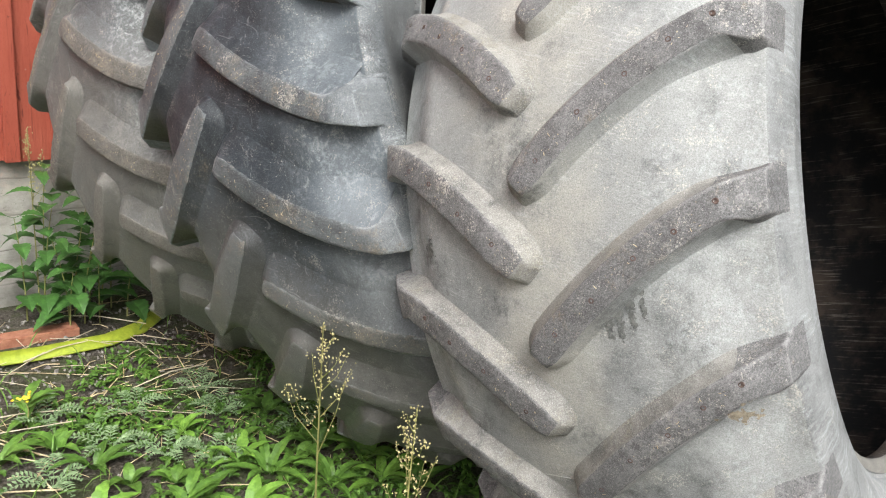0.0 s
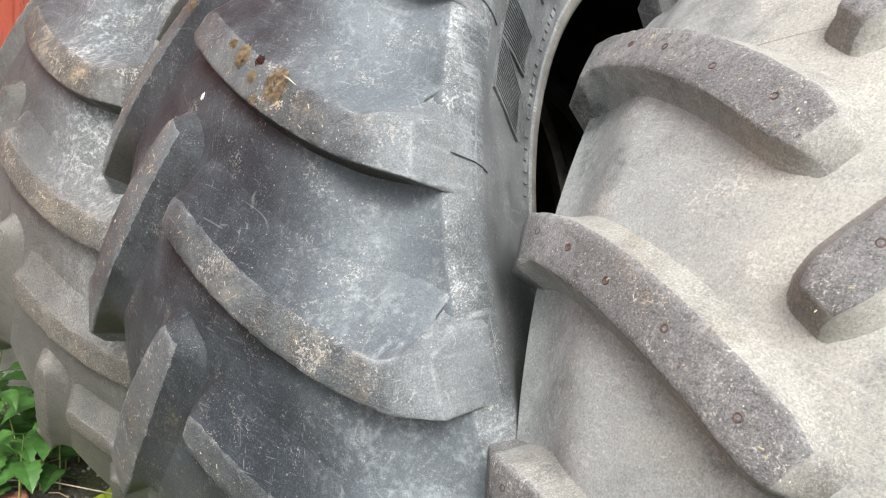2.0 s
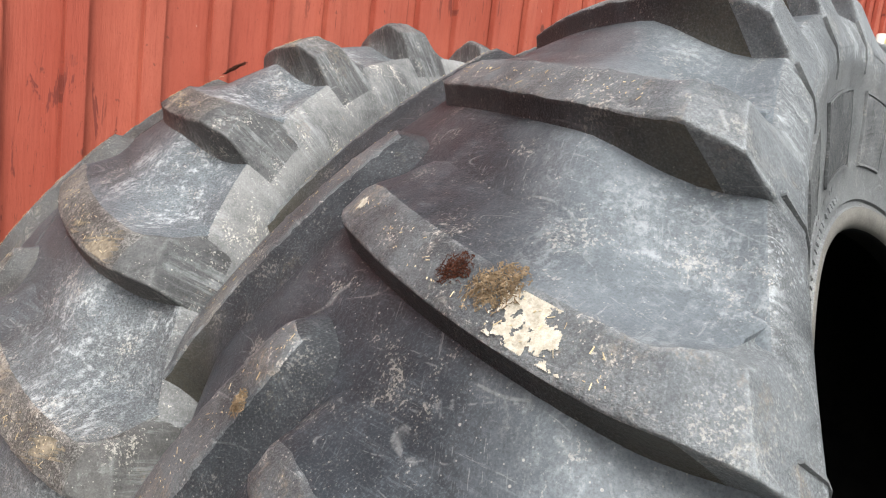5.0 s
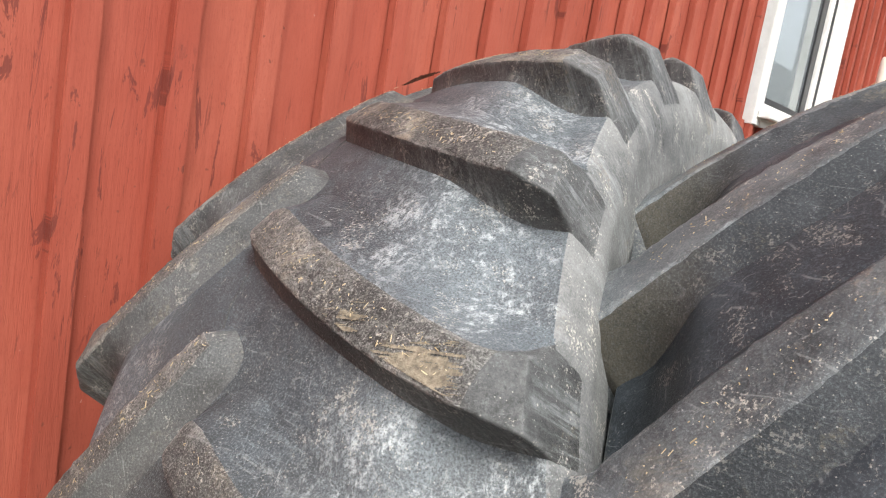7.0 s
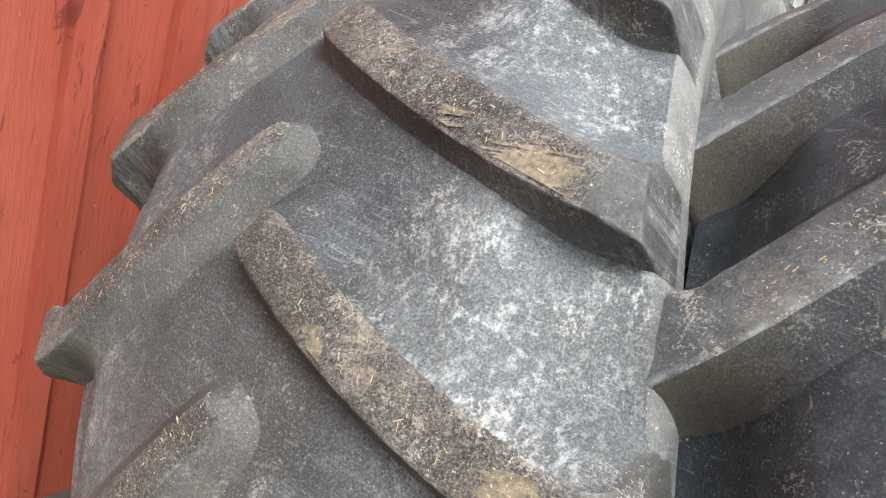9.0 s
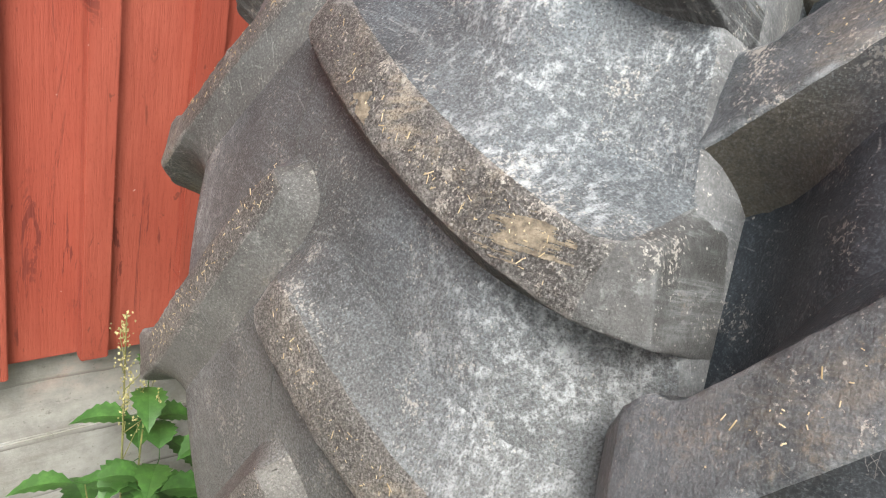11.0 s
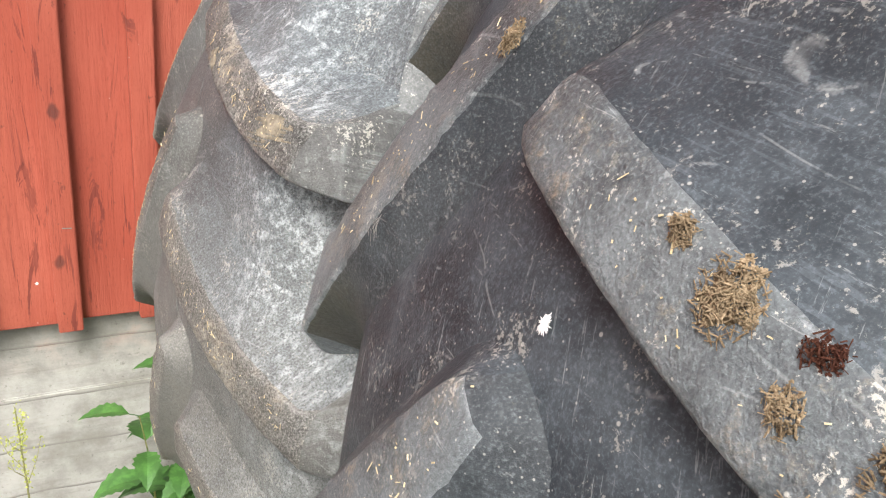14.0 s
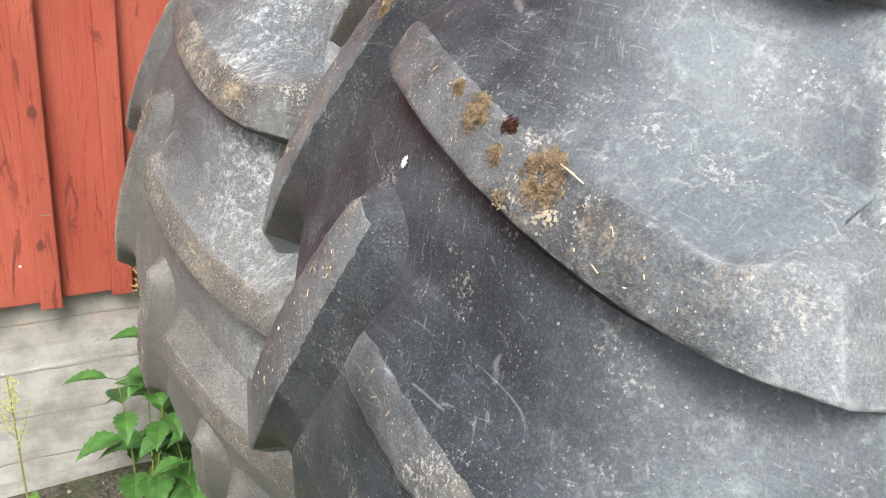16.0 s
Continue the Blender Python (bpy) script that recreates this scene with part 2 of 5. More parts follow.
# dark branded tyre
B_FLOOR = rubber("dark_groove_rubber", (0.025, 0.031, 0.0365), (0.105, 0.119, 0.131), 0.28, 0.36, 0.11, 0.25, rough=0.42, grain=0.2, gritty=0.5, gloss=0.22, dust_sheen=0.4, scuff=0.12, scratches=0.25, streak=0.4, splashed=(0.62, 0.85), near=True)
B_TOP = rubber("scuffed_lug_rubber", (0.046, 0.053, 0.058), (0.190, 0.205, 0.211), 0.42, 0.3, 0.20, 0.55, 0.30, rough=0.48, grain=0.6, gritty=0.55, worn=0.15, edge=0.8, dust_sheen=0.32, smear=0.2, splashed=(0.62, 0.85), flakes=0.25)
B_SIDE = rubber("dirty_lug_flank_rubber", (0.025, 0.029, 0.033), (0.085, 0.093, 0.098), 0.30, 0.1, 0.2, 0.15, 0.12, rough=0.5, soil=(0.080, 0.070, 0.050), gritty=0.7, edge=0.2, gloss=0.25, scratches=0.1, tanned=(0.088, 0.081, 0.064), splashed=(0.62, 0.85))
B_WALL = rubber("scuffed_sidewall_rubber", (0.060, 0.066, 0.070), (0.215, 0.232, 0.239), 0.42, 0.60, 0.20, 0.45, rough=0.40, scuff=0.5, scratches=0.5, gritty=0.8)
B_LOWER = rubber("smooth_sidewall_rubber", (0.085, 0.090, 0.092), (0.215, 0.226, 0.229), 0.45, 0.1, 0.25, 0.2, rough=0.42, grain=0.25, gritty=0.4, scuff=0.25)
B_END = rubber("scuffed_lug_end_rubber", (0.060, 0.066, 0.070), (0.225, 0.242, 0.249), 0.45, 0.4, 0.22, 0.3, 0.15, rough=0.42, grain=0.7, gritty=0.6, worn=0.2, edge=0.8, dust_sheen=0.25, scratches=0.5, splashed=(0.62, 0.85), flakes=0.1)
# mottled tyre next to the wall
C_FLOOR = rubber("mottled_groove_rubber", (0.036, 0.044, 0.050), (0.110, 0.126, 0.136), 0.34, 0.95, 0.08, 0.4, rough=0.5, grain=0.35, gritty=1.3, gloss=0.35, dust_sheen=0.22, scuff=0.2, streak=0.5, splashed=(0.72, 1.35))
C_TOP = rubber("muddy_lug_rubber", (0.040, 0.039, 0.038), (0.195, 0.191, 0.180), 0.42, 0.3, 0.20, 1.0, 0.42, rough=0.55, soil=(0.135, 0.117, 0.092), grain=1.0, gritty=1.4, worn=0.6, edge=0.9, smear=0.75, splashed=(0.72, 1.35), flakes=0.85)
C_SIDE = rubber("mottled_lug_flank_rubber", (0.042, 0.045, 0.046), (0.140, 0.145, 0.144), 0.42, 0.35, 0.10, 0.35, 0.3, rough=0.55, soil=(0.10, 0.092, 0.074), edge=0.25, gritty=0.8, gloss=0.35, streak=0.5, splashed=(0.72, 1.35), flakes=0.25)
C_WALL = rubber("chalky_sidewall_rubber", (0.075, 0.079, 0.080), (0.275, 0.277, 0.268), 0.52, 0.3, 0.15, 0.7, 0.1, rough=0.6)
# lower sidewall toned dark: holds the shade seen through the next tyre's hole
C_LOWER = rubber("shaded_sidewall_rubber", (0.030, 0.031, 0.031), (0.085, 0.086, 0.083), 0.4, 0.1, 0.25, 0.2, rough=0.5, grain=0.25)
# chalky lug ends, coloured darker for the shade between the tyres
C_END = rubber("shaded_chalky_lug_end_rubber", (0.036, 0.038, 0.039), (0.120, 0.123, 0.122), 0.42, 0.6, 0.20, 0.6, 0.15, rough=0.5, grain=0.6, worn=0.4, edge=0.7, splashed=(0.72, 1.35))
BEAD = rubber("tan_grey_bead_rubber", (0.12, 0.116, 0.105), (0.23, 0.22, 0.195), 0.5, 0.1, 0.3, 0.2, rough=0.6)


def red_paint():
    m = Mat("weathered_red_barn_paint")
    down = m.stretch(m.pos, (1.0, 1.0, 0.07))
    grain = m.noise(120.0, 6.0, 0.7, at=down)
    broad = m.noise(7.0, 5.0, 0.6, at=m.stretch(m.pos, (1.0, 1.0, 0.35)))
    c = m.mix(m.band(broad, 0.3, 0.75), (0.310, 0.070, 0.042), (0.415, 0.114, 0.072))
    c = m.mix(m.math("MULTIPLY", m.band(m.random(), 0.0, 1.0), 0.35), c, (0.30, 0.050, 0.030))
    c = m.mix(m.math("MULTIPLY", m.band(grain, 0.48, 0.68), 0.26), c, (0.20, 0.034, 0.024))
    streak = m.band(m.noise(15.0, 8.0, 0.75, at=m.stretch(m.pos, (1.0, 1.0, 0.13)), distort=1.5), 0.60, 0.66)
    c = m.mix(m.math("MULTIPLY", streak, 0.6), c, (0.13, 0.028, 0.02))
    knots = m.band(m.noise(48.0, 3.0, 0.6, at=m.stretch(m.pos, (1.0, 1.0, 0.6))), 0.69, 0.74)
    c = m.mix(m.math("MULTIPLY", knots, 0.6), c, (0.09, 0.028, 0.022))
    cell = m.t.nodes.new("ShaderNodeTexVoronoi")
    m.put(cell, "Vector", m.stretch(m.pos, (11.0, 0.0, 7.0))), m.put(cell, "Scale", 1.0)
    round_knot = m.math("MULTIPLY", m.band(m.math("ADD", cell.outputs["Distance"], m.math("MULTIPLY", m.noise(60.0, 3.0, 0.6), 0.10)), 0.17, 0.11), m.band(m.axis(cell.outputs["Color"], 0), 0.62, 0.66))
    c = m.mix(m.math("MULTIPLY", round_knot, 0.72), c, (0.065, 0.026, 0.022))
    drip = m.math("MULTIPLY", m.band(m.noise(19.0, 7.0, 0.7, at=m.stretch(m.pos, (1.0, 0.0, 0.16)), distort=2.2), 0.575, 0.61), m.band(m.noise(3.0, 3.0, 0.5), 0.44, 0.54))
    c = m.mix(m.math("MULTIPLY", drip, 0.75), c, (0.12, 0.026, 0.020))
    c = m.mix(m.band(m.noise(420.0, 4.0, 0.7, at=m.stretch(m.pos, (1.0, 1.0, 0.3))), 0.52, 0.70, 0.0, 0.35), c, (0.20, 0.036, 0.024))
    chips = m.band(m.noise(75.0, 3.0, 0.6), 0.745, 0.77)
    c = m.mix(m.math("MULTIPLY", chips, 0.7), c, (0.55, 0.36, 0.30))
    return m.done(c, 0.72, m.math("ADD", grain, m.math("MULTIPLY", broad, 0.5)), 0.6, 0.004, spec=0.3)


def plain(name, a, b, scale=30.0, rough=0.6, bump=0.3, dist=0.002, metal=0.0, vary=0.0, spec=0.5):
    m = Mat(name)
    n = m.noise(scale, 7.0, 0.65)
    c = m.mix(m.band(n, 0.3, 0.7), a, b)
    if vary:
        c = m.mix(m.math("MULTIPLY", m.island(), vary), c, tuple(v * 0.45 for v in b))
    return m.done(c, rough, m.noise(scale * 5, 4.0, 0.6), bump, dist, spec=spec, metal=metal)


INNER = plain("black_inner_liner_rubber", (0.010, 0.010, 0.011), (0.020, 0.0195, 0.019), 18.0, 0.7, 0.4, spec=0.15)


def ribbed_liner():
    m = Mat("ribbed_inner_liner_rubber")
    rib = m.noise(1.0, 3.0, 0.6, at=m.around(7.0, 150.0))
    stain = m.noise(7.0, 6.0, 0.7)
    c = m.mix(m.band(stain, 0.42, 0.68), (0.012, 0.012, 0.013), (0.060, 0.046, 0.036))
    c = m.mix(m.math("MULTIPLY", m.band(rib, 0.56, 0.66), m.band(stain, 0.40, 0.60)), c, (0.13, 0.115, 0.10))
    return m.done(c, 0.7, rib, 0.5, 0.004, spec=0.15)


RIBBED = ribbed_liner()


def concrete():
    m = Mat("board_marked_concrete")
    n = m.noise(11.0, 8.0, 0.7)
    lay = m.noise(26.0, 5.0, 0.7, at=m.stretch(m.pos, (0.12, 0.12, 1.0)))
    c = m.mix(m.band(n, 0.3, 0.7), (0.25, 0.24, 0.212), (0.43, 0.42, 0.385))
    c = m.mix(m.math("MULTIPLY", m.band(lay, 0.5, 0.7), 0.45), c, (0.22, 0.205, 0.175))
    seam = m.math("FRACT", m.math("ADD", m.math("MULTIPLY", m.axis(m.pos, 2), 8.5), m.math("MULTIPLY", m.noise(2.5, 4.0, 0.6), 0.35)))
    c = m.mix(m.math("MULTIPLY", m.band(seam, 0.07, 0.0), m.band(n, 0.35, 0.6, 0.25, 0.8)), c, (0.11, 0.10, 0.085))
    c = m.mix(m.math("MULTIPLY", m.band(m.noise(3.2, 7.0, 0.7), 0.50, 0.66), 0.5), c, (0.19, 0.185, 0.16))
    c = m.mix(m.band(m.noise(90.0, 4.0, 0.7), 0.60, 0.70, 0.0, 0.6), c, (0.14, 0.13, 0.11))
    tint = m.math("MULTIPLY", m.band(m.axis(m.pos, 2), 0.36, 0.50), m.band(n, 0.45, 0.65, 0.0, 0.45))
    c = m.mix(tint, c, (0.42, 0.22, 0.16))
    return m.done(c, 0.9, m.math("ADD", lay, n), 0.5, 0.006, spec=0.2)


def leafy(name, a, b, rough=0.5):
    m = Mat(name)
    n = m.noise(55.0, 5.0, 0.6)
    c = m.mix(m.island(), a, b)
    c = m.mix(m.math("MULTIPLY", m.band(n, 0.4, 0.75), 0.5), c, tuple(min(1, v * 1.9) for v in b))
    m.put(m.bsdf, "Subsurface Weight", 0.0)
    return m.done(c, rough, m.noise(240.0, 3.0, 0.5), 0.3, 0.001, spec=0.35)


RED = red_paint()
CONCRETE = concrete()
SOIL = Mat("gravelly_soil")
_a, _b, _c = SOIL.noise(7.0, 6.0, 0.65), SOIL.noise(90.0, 6.0, 0.75), SOIL.noise(2.0, 4.0, 0.6)
_col = SOIL.mix(SOIL.band(_b, 0.3, 0.72), (0.035, 0.030, 0.024), (0.17, 0.155, 0.13))
_col = SOIL.mix(SOIL.math("MULTIPLY", SOIL.band(_a, 0.45, 0.6), 0.6), _col, (0.05, 0.07, 0.022))
SOIL = SOIL.done(_col, 0.95, SOIL.math("ADD", _b, _a), 0.9, 0.012, spec=0.15)
GREEN = leafy("ground_weed_green", (0.035, 0.085, 0.014), (0.085, 0.17, 0.026))
DOCK = leafy("broad_leaf_green", (0.055, 0.13, 0.020), (0.11, 0.205, 0.034))
NETTLE = leafy("nettle_green", (0.026, 0.080, 0.018), (0.055, 0.135, 0.028))
SILVER = leafy("silverweed_green", (0.10, 0.17, 0.075), (0.20, 0.28, 0.15))
STEM = leafy("weed_stem", (0.15, 0.17, 0.05), (0.22, 0.20, 0.08))
SPRAY = leafy("yellow_green_spray", (0.26, 0.30, 0.06), (0.42, 0.44, 0.12))
FRESH = leafy("fresh_leaf_green", (0.085, 0.19, 0.022), (0.16, 0.29, 0.05))
SEED = leafy("dry_seed", (0.27, 0.24, 0.10), (0.44, 0.40, 0.20), 0.8)
YELLOW = leafy("tansy_yellow", (0.62, 0.45, 0.02), (0.75, 0.62, 0.06))
STRAW = leafy("dry_straw", (0.36, 0.28, 0.15), (0.55, 0.46, 0.30), 0.75)
STONE = plain("grey_pebbles", (0.17, 0.16, 0.15), (0.33, 0.31, 0.28), 60.0, 0.85, vary=0.6)
HOSE = plain("yellow_green_webbing", (0.22, 0.29, 0.02), (0.35, 0.42, 0.035), 40.0, 0.6)
BRICK = plain("weathered_brick", (0.27, 0.105, 0.06), (0.38, 0.18, 0.11), 45.0, 0.9, 0.6, 0.004)
WHITE = plain("white_window_paint", (0.66, 0.65, 0.62), (0.78, 0.77, 0.74), 14.0, 0.5, 0.1)
BLACK = plain("black_window_gasket", (0.015, 0.016, 0.018), (0.03, 0.03, 0.032), 20.0, 0.4, 0.1)
OPAL = plain("opal_lamp_cover", (0.70, 0.69, 0.62), (0.78, 0.76, 0.66), 8.0, 0.35, 0.05)
OPAL_Y = plain("yellowed_lamp_cover", (0.72, 0.68, 0.34), (0.78, 0.74, 0.45), 8.0, 0.35, 0.05)
CRUMB = plain("dry_dirt_crumbs", (0.095, 0.065, 0.040), (0.42, 0.315, 0.20), 130.0, 0.95, 0.8, 0.002, vary=0.7, spec=0.1)
DARKCRUMB = plain("dark_red_crumbs", (0.05, 0.018, 0.012), (0.10, 0.04, 0.025), 130.0, 0.9, 0.8, vary=0.6, spec=0.1)
RUB = plain("dark_rubbed_rubber", (0.075, 0.078, 0.075), (0.17, 0.172, 0.162), 190.0, 0.8, 0.3)
PALE = plain("bleached_straw", (0.34, 0.29, 0.20), (0.58, 0.52, 0.40), 60.0, 0.7, 0.3)
CHALK = plain("dried_white_splash", (0.22, 0.19, 0.14), (0.44, 0.39, 0.30), 160.0, 0.85, 0.4)
SPLASH = plain("dried_cream_splash", (0.36, 0.33, 0.26), (0.58, 0.55, 0.46), 170.0, 0.85, 0.5)
TAN = plain("dried_tan_mud", (0.12, 0.10, 0.075), (0.30, 0.26, 0.19), 160.0, 0.95, 0.6)
RUST = plain("rusty_nail_steel", (0.055, 0.040, 0.034), (0.15, 0.10, 0.085), 200.0, 0.8, 0.5, metal=0.3)
GLASS = bpy.data.materials.new("window_glass")
GLASS.use_nodes = True
_g = GLASS.node_tree.nodes["Principled BSDF"]
_g.inputs["Base Color"].default_value = (0.75, 0.82, 0.84, 1)
_g.inputs["Roughness"].default_value = 0.03
_g.inputs["Transmission Weight"].default_value = 0.9
# pale coat behind the glass, in place of the light reflected in the pane
PALE_BACKING = plain("pale_reflection_backing", (0.55, 0.56, 0.55), (0.65, 0.66, 0.65), 6.0, 0.8, 0.05)
DARKROOM = plain("dark_interior_paint", (0.05, 0.05, 0.05), (0.08, 0.08, 0.08), 6.0, 0.8, 0.05)


# ---- mesh helpers ----
def part(name, bm, material, parent=None, label="", smooth=False, m=None):
    mesh = bpy.data.meshes.new(name)
    if smooth:
        for f in bm.faces:
            f.smooth = True
    bm.to_mesh(mesh)
    bm.free()
    for one in (material if isinstance(material, (list, tuple)) else [material]):
        mesh.materials.append(one)
    ob = new(name, mesh)
    ob.parent = parent
    if m is not None:
        ob.matrix_basis = m
    return tagged(ob, label)


def box(bm, x0, x1, y0, y1, z0, z1, bevel=0.0):
    r = bmesh.ops.create_cube(bm, size=1.0)
    bmesh.ops.scale(bm, vec=(x1 - x0, y1 - y0, z1 - z0), verts=r["verts"])
    bmesh.ops.translate(bm, vec=((x0 + x1) / 2, (y0 + y1) / 2, (z0 + z1) / 2), verts=r["verts"])
    if bevel:
        edges = list({e for v in r["verts"] for e in v.link_edges})
        bmesh.ops.bevel(bm, geom=edges, offset=bevel, segments=2, affect="EDGES")
    return bm


def tube(bm, pts, radii, sides=6):
    """A tapering tube along points."""
    rings = []
    for i, p in enumerate(pts):
        p = Vector(p)
        d = (Vector(pts[min(i + 1, len(pts) - 1)]) - Vector(pts[max(i - 1, 0)])).normalized()
        a = d.orthogonal().normalized()
        b = d.cross(a)
        r = radii[i] if isinstance(radii, (list, tuple)) else radii
        rings.append([bm.verts.new(p + r * (math.cos(k * math.tau / sides) * a + math.sin(k * math.tau / sides) * b)) for k in range(sides)])
    for r0, r1 in zip(rings, rings[1:]):
        for k in range(sides):
            bm.faces.new((r0[k], r0[(k + 1) % sides], r1[(k + 1) % sides], r1[k]))
    bm.faces.new(rings[0][::-1]), bm.faces.new(rings[-1])


# ---- the tyres ----
class Tyre:
    """Frame and section of one tyre: local x faces the path, local y is the axle away from the wall, local z climbs the tread."""

    def __init__(self, centre, d, R, k, s0, depth, drop, bead, facet=(0.274, 0.85), bulge=(0.0, 0.0), taper=0.0, reach=0.0, band=0.88):
        d = Vector(d).normalized()
        u = (Vector((-1, 0, 0)) - d * Vector((-1, 0, 0)).dot(d)).normalized()
        w = u.cross(d)
        self.m = Matrix((u, d, w)).transposed().to_4x4()
        self.m.translation = Vector(centre)
        self.taper, self.reach, self.band = taper, reach, band
        self.R, self.k, self.s0, self.depth, self.drop, self.bead, self.facet, self.bulge = R, k, s0, depth, drop, bead, facet, bulge

    def crown(self, s):
        return self.R - self.k * (s - self.s0) ** 2

    def floor(self, s):
        t = min(1.0, max(0.0, (abs(s) - 0.185) / 0.090))
        return self.crown(s) - self.depth - self.drop * t * t * (3 - 2 * t)

    def top(self, s):
        return self.crown(s) - self.facet[1] * max(0.0, abs(s) - self.facet[0] - (self.reach if s < 0 else 0.0))

    def at(self, s, th, r):
        return Vector((r * math.cos(radians(th)), s, r * math.sin(radians(th))))

    def place(self, s, th, lift=0.0):
        """World pose on the lug tops: z points out of the rubber, y along the axle."""
        p = self.at(s, th, self.top(s) + lift)
        n = Vector((math.cos(radians(th)), 2 * self.k * (s - self.s0) * 0.9, math.sin(radians(th)))).normalized()
        y = (Vector((0, 1, 0)) - n * n.y).normalized()
        q = Matrix((y.cross(n), y, n)).transposed().to_4x4()
        q.translation = p
        return self.m @ q


SIDE = ((0.299, 0.91), (0.292, 0.84), (0.284, 0.77), (0.272, 0.60), (0.262, 0.49), (0.252, 0.375), (0.243, 0.24))
EDGE = ((0.296, 0.0), (0.2985, 0.003), (0.302, 0.018), (0.304, 0.040))


def carcass(t, segs=190):
    """The tyre's body: groove floors, shoulders, sidewalls, beads and the hollow inside, in one closed section."""
    b = t.bead

    def half(sg):
        f = t.floor(0.296 * sg)
        e = f - 0.040
        out = [(0.015 * i, t.floor(0.015 * i * sg)) for i in range(20)] + [(0.2925, t.floor(0.2925 * sg)), (0.296, f)]
        out += [(s, f - d) for s, d in EDGE[1:]]
        out += [(s + t.bulge[sg > 0] * math.sin(math.pi * g), b + g * (e - b)) for s, g in SIDE] + [(0.2385, b + 0.030), (0.2345, b + 0.0285),
                (0.2335, b + 0.0225), (0.2365, b + 0.0205), (0.2350, b + 0.010), (0.228, b + 0.001), (0.220, b - 0.003), (0.208, b - 0.004), (0.192, b + 0.002)]
        out += [(0.188, b + 0.012), (0.200, b + 0.05), (0.235, 0.5 * e + 0.5 * b), (0.272, e - 0.06), (0.262, e - 0.015), (0.20, t.R - 0.085), (0.10, t.R - 0.078)]
        return out, e

    (pos, e), (neg, e2) = half(1), half(-1)
    loop = [(-s, r) for s, r in neg[::-1] if s > 0] + pos
    loop += [(0.0, t.R - 0.076)]
    inner_count = 7
    bm = bmesh.new()
    rings = []
    for i in range(segs):
        th = 360.0 * i / segs
        ring = []
        for j, (s, r) in enumerate(loop):
            wob = noise.noise(Vector((math.cos(radians(th)) * 6, s * 9, math.sin(radians(th)) * 6))) * 0.0009
            ring.append(bm.verts.new(t.at(s, th, r + wob)))
        rings.append(ring)
    n = len(loop)
    for i in range(segs):
        r0, r1 = rings[i], rings[(i + 1) % segs]
        for j in range(n):
            jj = (j + 1) % n
            f = bm.faces.new((r0[j], r1[j], r1[jj], r0[jj]))
            s, r = (loop[j][0] + loop[jj][0]) / 2, (loop[j][1] + loop[jj][1]) / 2
            hidden = j < inner_count or jj >= n - inner_count - 1 or jj == 0
            # the far bead takes the dark liner: shade of the hollow put into colour
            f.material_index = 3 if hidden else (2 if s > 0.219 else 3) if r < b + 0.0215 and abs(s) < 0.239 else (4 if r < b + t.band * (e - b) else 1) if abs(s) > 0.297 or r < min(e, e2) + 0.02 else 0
    bmesh.ops.recalc_face_normals(bm, faces=bm.faces)
    return bm


